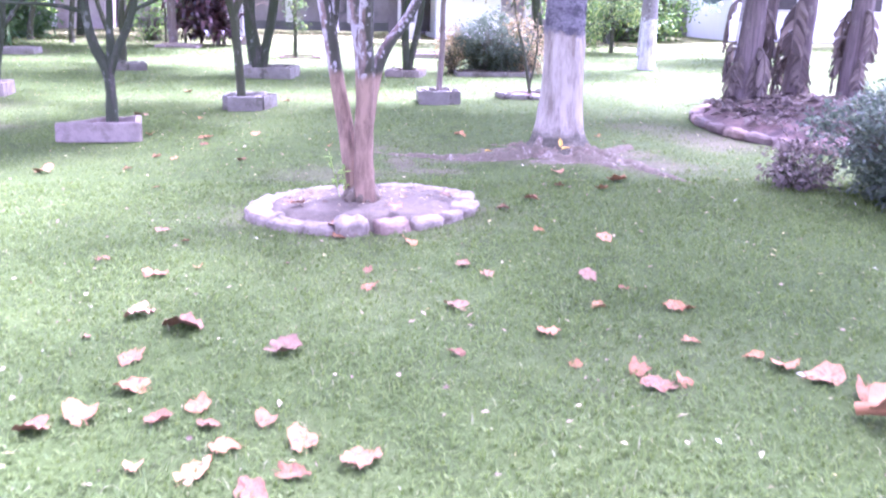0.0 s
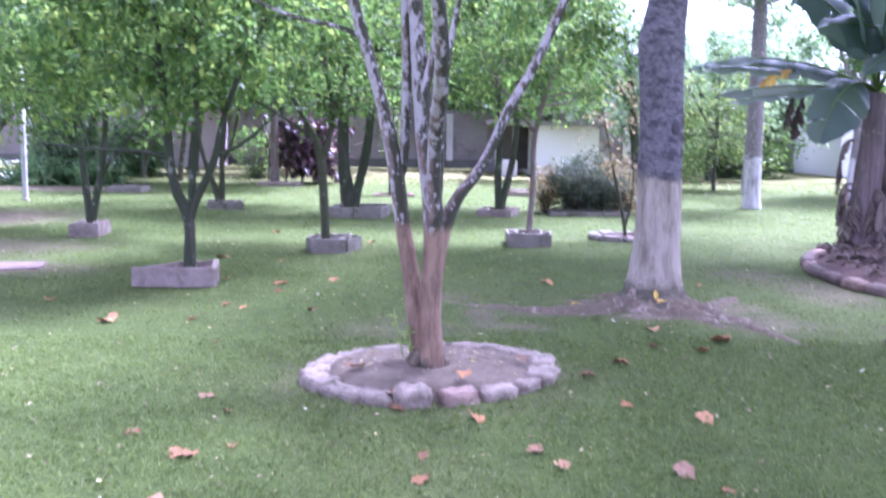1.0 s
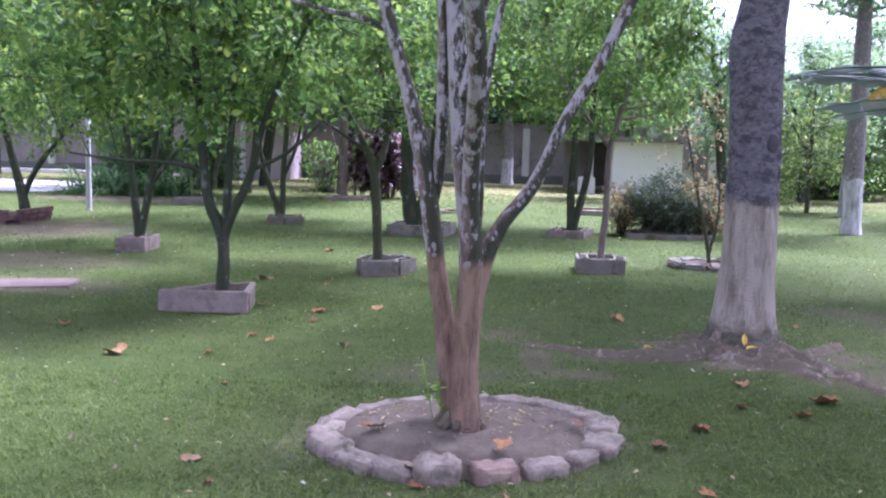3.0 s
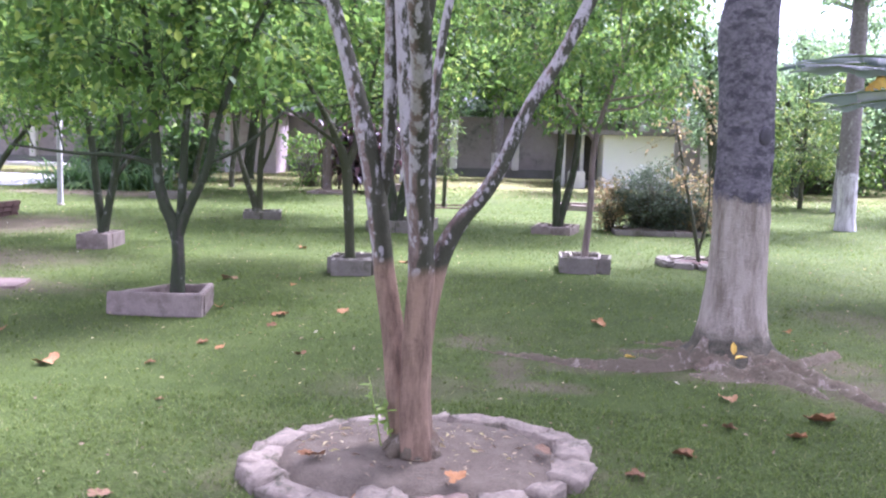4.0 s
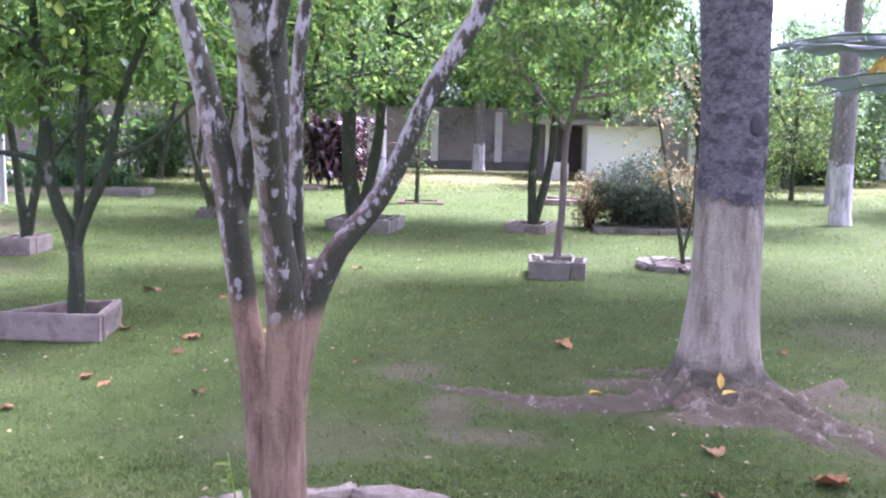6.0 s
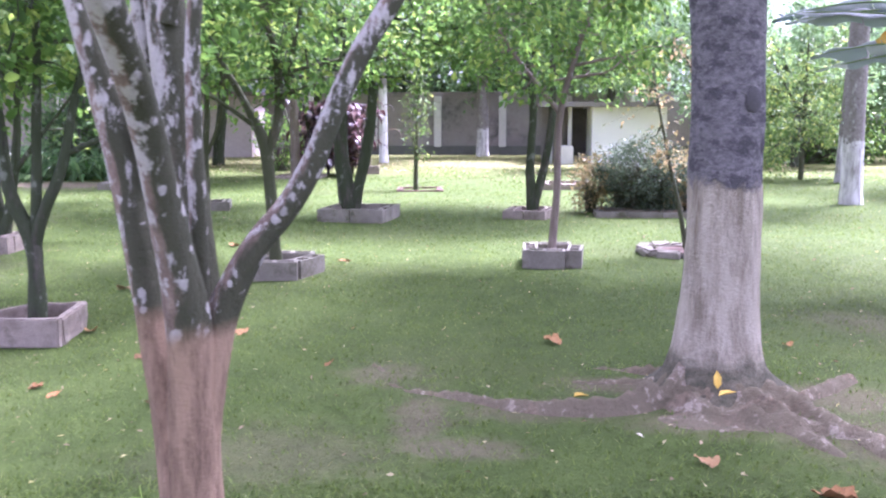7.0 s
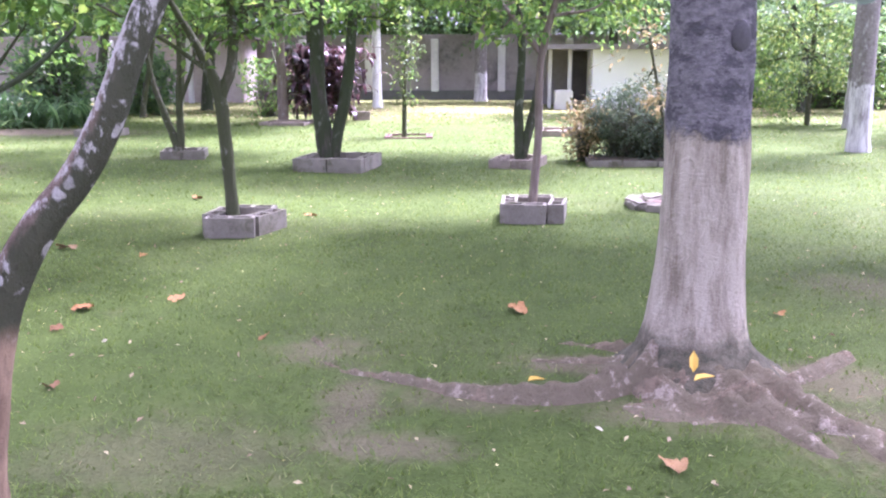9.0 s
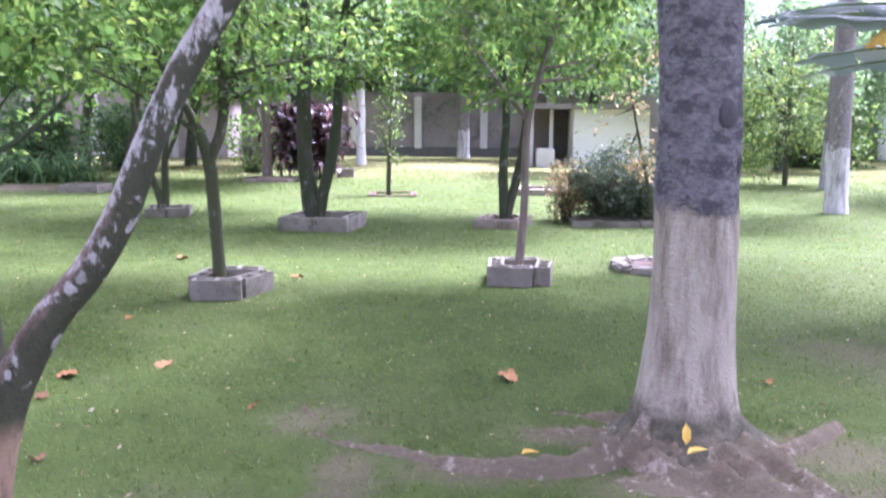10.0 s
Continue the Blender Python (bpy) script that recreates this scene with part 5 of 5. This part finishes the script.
def banana(x, y, h, r, seed, leaves, dead=12, pale=0):
    rng = np.random.default_rng(seed)
    t = thing("banana_plant", (x, y, 0.1), "banana plant with ragged leaves and a dry brown skirt", "banana plant", "banana plants")
    tube = Tubes(rng)
    tube.add(smooth_line([(x, y, 0.02, r * 1.35), (x, y, 0.4, r * 1.1), (x + 0.03, y, h * 0.5, r), (x + 0.06, y, h, r * 0.7)]), 14, 0.12)
    tube.make("pseudostem", M_SHEATH, t, "brown sheathed stem")
    for k in range(dead):
        a = rng.uniform(0, 6.28)
        z = rng.uniform(0.18, 0.72) * h
        ribbon_leaf((x + math.cos(a) * r * 0.9, y + math.sin(a) * r * 0.9, z), (math.cos(a) * 0.6, math.sin(a) * 0.6, 0.25), rng.uniform(0.5, 0.8) * min(1.1, z), rng.uniform(0.2, 0.36), 9.0, seed * 10 + k, M_BANANA_DRY, t, "dry_leaf", 0.8, 0.5)
    for k, (way, ln, wd, drp, turn) in enumerate(leaves):
        ribbon_leaf((x + 0.06, y, h), way, ln, wd, drp, seed * 20 + k, M_BANANA_GLARE if k < pale else M_BANANA, t, "leaf", 0.3, 0.3, turn, 0.22)
    return t


hanging = banana(5.55, 10.6, 1.9, 0.15, 81, [((-1, 0.05, 0.48), 2.1, 0.3, 0.7, 0.6), ((-1, 0.02, 0.34), 2.15, 0.16, 0.4, 0.3), ((-1, -0.03, 0.17), 1.9, 0.26, 0.4, 0.6), ((-1, -0.1, 0.06), 1.9, 0.15, 0.3, 0.5),
                                              ((-0.45, -0.25, 1.2), 1.9, 0.7, 0.5, 0.9), ((-0.6, -0.35, 0.5), 1.35, 0.62, 2.6, 0.7), ((-1, 0.12, 0.62), 2.2, 0.34, 0.9, 0.5), ((-0.12, -0.3, 1.1), 2.0, 0.8, 0.5, 1.2), ((0.1, -0.5, 0.8), 1.8, 0.75, 1.4, 0.9), ((0.6, 0.5, 1.0), 1.9, 0.5, 1.2, 0.0)], 18, 4)
for k, (px, pz) in enumerate(((4.75, 1.84), (4.95, 1.82), (4.65, 1.86))):
    ribbon_leaf((px, 10.55, pz), (-0.2, 0.1 * k, -0.5), 0.5 - 0.06 * k, 0.3, 2.0, 900 + k, M_BANANA_DARK, hanging, "withered_leaf", 0.5, 0.5, 0.3 * k)
ribbon_leaf((4.6, 10.58, 2.12), (-1, 0.0, 0.1), 0.42, 0.15, 1.2, 910, M_LEAF_GOLD, hanging, "yellowed_leaf", 0.6, 0.5, 0.4)
banana(6.05, 11.1, 2.1, 0.075, 82, [((-0.9, -0.1, 1.0), 2.0, 0.68, 0.5, 1.1), ((0.3, 0.9, 1.0), 2.0, 0.5, 1.2, 0.2), ((-0.45, -0.2, 1.4), 2.2, 0.66, 0.3, 1.0)], 2)
banana(6.35, 10.8, 2.1, 0.13, 83, [((-0.85, -0.25, 0.9), 1.9, 0.66, 1.2, 0.8), ((-0.3, -1.0, 0.5), 1.9, 0.55, 1.8, 0.2), ((0.9, 0.1, 0.8), 2.0, 0.55, 1.2, 0.0), ((-0.9, 0.0, 1.3), 2.3, 0.7, 0.7, 0.9)], 6)
banana(6.8, 10.3, 2.0, 0.13, 84, [((-0.9, -0.2, 0.9), 2.0, 0.6, 1.6, 0.5), ((0.5, -0.8, 0.9), 2.0, 0.55, 1.4, 0.0), ((-0.2, 0.5, 1.3), 2.1, 0.55, 0.9, 0.3)], 6)


# ---- fallen leaves ----
def fallen_mesh(seed):
    """A dry lobed leaf, curled up at its edges, with a stalk."""
    rng = np.random.default_rng(seed)
    n = 25
    v, f = [(0, 0, 0.004)], []
    curl = rng.uniform(0.3, 1.6)
    twist = rng.uniform(-1.8, 1.8)
    slim = rng.uniform(0.5, 0.85)
    for r in (0.55, 1.0):
        for k in range(n):
            a = 2 * math.pi * k / n
            lobe = 0.78 + 0.22 * abs(math.cos(2.5 * a)) ** 0.8 + rng.normal(0, 0.045)
            if abs(a - math.pi) < 0.3:
                lobe *= 0.6
            q = r * lobe * 0.5
            x, y = math.cos(a) * q, math.sin(a) * q * slim
            v.append((x, y, 0.01 + curl * (y * y * 0.9 + 0.25 * x * x) + twist * x * y + 0.09 * r * rng.normal(0, 0.5)))
    for k in range(n):
        k2 = (k + 1) % n
        f += [(0, 1 + k, 1 + k2), (1 + k, 1 + n + k, 1 + n + k2), (1 + k, 1 + n + k2, 1 + k2)]
    s = len(v)
    v += [(-0.3, 0.012, 0.02), (-0.3, -0.012, 0.02), (-0.62, 0.0, 0.06)]
    f.append((s, s + 1, s + 2))
    lowest = min(q[2] for q in v)
    me = bpy.data.meshes.new("fallen_leaf")
    me.from_pydata([(a, b, c - lowest) for a, b, c in v], [], f)
    me.polygons.foreach_set("use_smooth", [True] * len(me.polygons))
    me.materials.append(M_FALLEN)
    return me


def fallen_mat():
    m = Nodes("dry_fallen_leaf")
    rnd = m.node("ShaderNodeObjectInfo").outputs["Random"]
    c = m.ramp(rnd, [(0.0, (0.18, 0.095, 0.045)), (0.3, (0.29, 0.14, 0.052)), (0.6, (0.37, 0.185, 0.07)), (0.88, (0.36, 0.215, 0.105)), (1.0, (0.2, 0.125, 0.072))])
    c = m.mix(m.step(m.noise(m.obj(), 9.0, 5), 0.5, 0.75), c, (0.12, 0.06, 0.035))
    m.bump(m.noise(m.obj(), 14.0, 3), 0.5, 0.02)
    return m.done(c, 0.75, 0.25)


M_FALLEN = fallen_mat()
FALLEN_MESHES = [fallen_mesh(s) for s in range(8)]


def scatter_leaves(rows, label, seed, group="fallen leaves"):
    rnd = random.Random(seed)
    for x, y, s in rows:
        ob = new("fallen_leaf", FALLEN_MESHES[rnd.randrange(8)])
        ob.matrix_world = Matrix.LocRotScale((x, y, float(height(x, y)) + 0.006), Euler((rnd.uniform(-0.25, 0.25), rnd.uniform(-0.25, 0.25), rnd.uniform(0, 6.28))), (s, s, s))
        tagged(ob, label, "leaf", group)


NEAR_LEAVES = [(-0.58, 4.32, 0.13), (-0.55, 3.78, 0.16), (-0.35, 3.6, 0.21), (-0.49, 3.31, 0.14), (0.07, 3.34, 0.15), (-0.44, 3.05, 0.14), (0.45, 4.34, 0.08), (0.45, 4.07, 0.1),
               (0.81, 3.77, 0.13), (0.95, 4.44, 0.08), (0.71, 4.85, 0.12), (0.72, 3.23, 0.08), (1.14, 3.44, 0.16), (1.04, 4.25, 0.08), (1.54, 4.17, 0.14), (1.67, 3.99, 0.08),
               (1.46, 3.75, 0.1), (1.82, 3.69, 0.15), (1.7, 3.29, 0.09), (1.84, 4.82, 0.14), (1.51, 5.06, 0.09), (1.41, 5.58, 0.1), (1.67, 5.87, 0.13), (0.32, 5.0, 0.09), (-0.87, 4.57, 0.09)]
PILED_LEAVES = [(-0.15, 2.45, 0.16), (-0.31, 2.8, 0.1), (-0.2, 2.9, 0.12), (0.15, 2.6, 0.15), (0.12, 2.42, 0.12), (0.32, 2.48, 0.18), (0.01, 2.33, 0.12), (-0.08, 2.59, 0.11), (-0.15, 2.75, 0.09),
                (2.05, 2.9, 0.17), (2.13, 2.75, 0.15), (0.03, 2.75, 0.1), (-0.33, 2.5, 0.08), (-0.68, 2.76, 0.12), (-0.56, 2.85, 0.15), (1.16, 3.1, 0.07), (1.38, 3.02, 0.11), (1.4, 2.87, 0.16),
                (1.88, 3.11, 0.09), (1.96, 3.01, 0.14), (-0.71, 3.54, 0.06), (1.5, 2.9, 0.1)]
FAR_LEAVES = [(-1.23, 7.02, 0.08), (-1.81, 6.92, 0.16), (-0.4, 7.36, 0.08), (-2.55, 7.7, 0.12), (-0.91, 6.34, 0.06), (-0.67, 5.13, 0.1), (-0.51, 4.88, 0.07), (-1.36, 8.76, 0.11), (-0.82, 8.52, 0.16),
              (-0.37, 8.76, 0.11), (1.6, 8.55, 0.15), (-1.11, 7.61, 0.08), (-0.95, 7.48, 0.09), (0.33, 8.08, 0.08), (-0.17, 11.53, 0.13), (2.1, 6.75, 0.14), (2.48, 6.45, 0.16), (3.03, 8.62, 0.07),
              (-0.79, 8.17, 0.09), (-1.69, 10.07, 0.16), (-1.49, 12.35, 0.15), (-1.03, 9.89, 0.07), (1.98, 6.29, 0.12), (2.28, 6.2, 0.1), (-0.39, 4.43, 0.07)]
scatter_leaves(NEAR_LEAVES, "dry orange-brown lobed leaf lying on the lawn", 1)
scatter_leaves(PILED_LEAVES, "curled dry brown leaf in a loose drift on the lawn", 2)
for x, y, z, s, a in ((0.67, 5.22, 0.11, 0.1, 43), (1.02, 5.58, 0.1, 0.1, 110), (0.08, 5.42, 0.095, 0.12, 200), (0.3, 5.1, 0.035, 0.11, 300)):
    ob = new("fallen_leaf", FALLEN_MESHES[int(a) % 8])
    ob.matrix_world = Matrix.LocRotScale((x, y, z), Euler((0.15, -0.12, radians(a))), (s, s, s))
    tagged(ob, "curled dry leaf lying at the stone ring", "leaf", "fallen leaves")
scatter_leaves(FAR_LEAVES, "withered brown leaf on the shaded lawn", 3)

M_YELLOW = plain_mat("yellow_fallen_leaf", (0.48, 0.31, 0.05), (0.62, 0.44, 0.09), 12.0, 0.7, 0.002)
for px, py, pz, a, e, s in ((2.31, 7.46, 0.09, 80, 62, 0.095), (2.29, 7.36, 0.09, 20, 15, 0.1), (1.62, 7.36, 0.075, 30, 5, 0.09)):
    ob = new("yellow_leaf", bpy.data.meshes.new("yellow_leaf"))
    v, f = leaf_arrays(np.zeros((1, 3)), np.array([[1.0, 0, 0.0]]), np.array([1.0]), np.random.default_rng(4), 0.42, 0.12, 0.18, True)
    ob.data.from_pydata([tuple(q) for q in v], [], [tuple(int(i) for i in q) for q in f])
    ob.data.materials.append(M_YELLOW)
    ob.matrix_world = Matrix.LocRotScale((px, py, pz), Euler((0, -radians(e), radians(a))), (s, s, s))
    tagged(ob, "bright yellow leaf resting on a tree root", "leaf", "fallen leaves")

dead = thing("dead_banana_leaf", (2.05, 2.55, 0), "large curled dead brown leaf on the lawn", "leaf")
ribbon_leaf((1.98, 2.6, 0.03), (1, -0.7, 0.45), 0.5, 0.22, 1.7, 5, M_FALLEN, dead, "blade", -0.7, 0.3)

# small chips of leaf all over the lawn and under the far wall
rng = np.random.default_rng(9)
n = 5200
lx, ly = rng.uniform(-9, 9, n), rng.uniform(1.2, 21.4, n)
keep = rng.random(n) < np.clip(1.25 - ly / 26, 0.2, 1)
lx, ly = lx[keep], ly[keep]
fx, fy = rng.uniform(-15, 10, 5000), rng.normal(28.5, 3.0, 5000)
ok = (fy < 34.6) & (fy > 21.5)
lx, ly = np.r_[lx, fx[ok]], np.r_[ly, fy[ok]]
at = np.stack([lx, ly, height(lx, ly) + 0.015 + rng.random(len(lx)) * 0.02], 1)
way = rng.normal(0, 1, (len(lx), 3)) * (1, 1, 0.25)
size = np.where(ly < 21.5, rng.uniform(0.01, 0.04, len(lx)), rng.uniform(0.04, 0.1, len(lx)))
v, f = leaf_arrays(at, way, size, rng, 0.5, 0.1, 0.05)
tagged(fast_mesh("leaf_litter", v, f, M_LITTER), "small dry yellow and brown leaf flecks scattered over the lawn", "leaf litter", kind="stuff")

# litter in the ring and in the mulch bed
rng = np.random.default_rng(10)
a, q = rng.uniform(0, 6.28, 300), rng.random(300) ** 0.5
rx, ry = 0.5 + np.cos(a) * q * 0.56, 5.6 + np.sin(a) * q * 0.38
at = np.stack([rx, ry, 0.12 - 0.055 * q * q + 0 * rx], 1)
v, f = leaf_arrays(at, rng.normal(0, 1, (300, 3)) * (1, 1, 0.15), rng.uniform(0.012, 0.06, 300) * (0.5 + 0.5 * rng.random(300)), rng, 0.3, 0.1, 0.05)
tagged(fast_mesh("ring_litter", v, f, M_LITTER), "dry leaf scraps lying on the ring's soil", "leaf litter", kind="stuff")
a, q = rng.uniform(0, 6.28, 1500), rng.random(1500) ** 0.5
bx, by = 6.4 + np.cos(a) * q * 1.8, 9.0 + np.sin(a) * q * 2.1
at = np.stack([bx, by, 0.14 + 0.12 * (1 - q * q) + 0.03 * rng.random(1500)], 1)
v, f = leaf_arrays(at, rng.normal(0, 1, (1500, 3)) * (1, 1, 0.25), rng.uniform(0.05, 0.17, 1500), rng, 0.45, 0.2, 0.2)
tagged(fast_mesh("bed_litter", v, f, M_BANANA_DRY), "heap of dry brown leaves on the mulch bed", "leaf litter", kind="stuff")


# ---- grass ----
def bare_at(x, y):
    """How bare the lawn is at a place, 0 to 1."""
    wob = 0.35 * np.sin(7.1 * x + 1.3 * np.sin(5.3 * y)) * np.sin(6.2 * y + 0.7) + 0.2 * np.sin(17 * x + 3) * np.sin(15 * y)
    out = np.zeros_like(x)
    for cx, cy, rx, ry, power in BARE:
        d = np.hypot((x - cx) / rx, (y - cy) / ry) + wob
        out = np.maximum(out, power * np.clip((1.15 - d) / 0.6, 0, 1))
    return out


CLEAR = [(0.5, 5.6, 0.7, 0.545), (-1.68, 8.68, 0.36, 0.28), (-0.62, 10.85, 0.36, 0.32), (1.79, 11.5, 0.32, 0.3), (6.4, 9.0, 2.0, 2.35), (-3.75, 9.35, 0.42, 0.25), (2.38, 7.7, 0.4, 0.4),
         (-3.85, 12.05, 0.26, 0.3), (1.78, 15.3, 0.36, 0.36), (-0.55, 15.15, 0.54, 0.46)]


def grass(name, x0, x1, y0, y1, n, length, width, seed, bent):
    rng = np.random.default_rng(seed)
    x, y = rng.uniform(x0, x1, n), rng.uniform(y0, y1, n)
    clump = 0.5 + 0.25 * np.sin(11.3 * x + 2 * np.sin(7.1 * y)) * np.sin(9.7 * y + 1.5 * np.sin(8.3 * x)) + 0.25 * np.sin(3.1 * x + 2 * np.sin(1.7 * y)) * np.sin(2.9 * y + 1.5 * np.sin(2.3 * x))
    keep = (rng.random(n) > bare_at(x, y) * 1.15) & (rng.random(n) < 0.45 + 0.55 * clump)
    for cx, cy, rx, ry in CLEAR:
        keep &= np.hypot((x - cx) / rx, (y - cy) / ry) > 1
    keep &= np.abs(x - 0.9) < (1.6 + 0.75 * y) * rng.uniform(0.9, 1.3, n)
    x, y, clump = x[keep], y[keep], clump[keep]
    n = len(x)
    a = rng.uniform(0, 2 * np.pi, n)
    ln = length * rng.uniform(0.5, 1.3, n) * (0.75 + 0.5 * clump)
    lean = rng.uniform(0.55, 1.4, n)
    base = np.stack([x, y, height(x, y) - 0.004], 1)
    d = np.stack([np.cos(a), np.sin(a), 0 * a], 1)
    s = np.stack([-np.sin(a), np.cos(a), 0 * a], 1) * (width * rng.uniform(0.6, 1.3, n))[:, None] * 0.5
    up = np.array([[0, 0, 1.0]])
    l = ln[:, None]
    k = np.cos(lean)[:, None]
    h = np.sin(lean)[:, None]
    tip = base + l * (up * k + d * h) * np.array([[1, 1, 0.9]])
    if bent:
        mid = base + l * 0.55 * (up * (k * 0.6 + 0.4) + d * h * 0.6)
        v = np.stack([base - s, base + s, mid - s * 0.75, mid + s * 0.75, tip], 1).reshape(-1, 3)
        tri = np.array([(0, 1, 3), (0, 3, 2), (2, 3, 4)])
        f = (np.arange(n)[:, None, None] * 5 + tri[None]).reshape(-1, 3)
    else:
        v = np.stack([base - s, base + s, tip], 1).reshape(-1, 3)
        f = np.arange(3 * n).reshape(-1, 3)
    return tagged(fast_mesh(name, v, f, M_GRASS), "short green lawn grass with lighter tufts", "grass", kind="stuff")


grass("grass", -4.5, 5.5, 1.2, 6.5, 210000, 0.042, 0.0075, 1, True)
grass("grass", -4.5, 5.5, 1.2, 6.5, 60000, 0.034, 0.0045, 5, True)
grass("grass", -7, 8.5, 6.5, 12, 190000, 0.04, 0.009, 2, False)
grass("grass", -11, 12, 12, 20, 150000, 0.05, 0.013, 3, False)
grass("grass", -17, 17, 20, 27, 70000, 0.06, 0.025, 4, False)
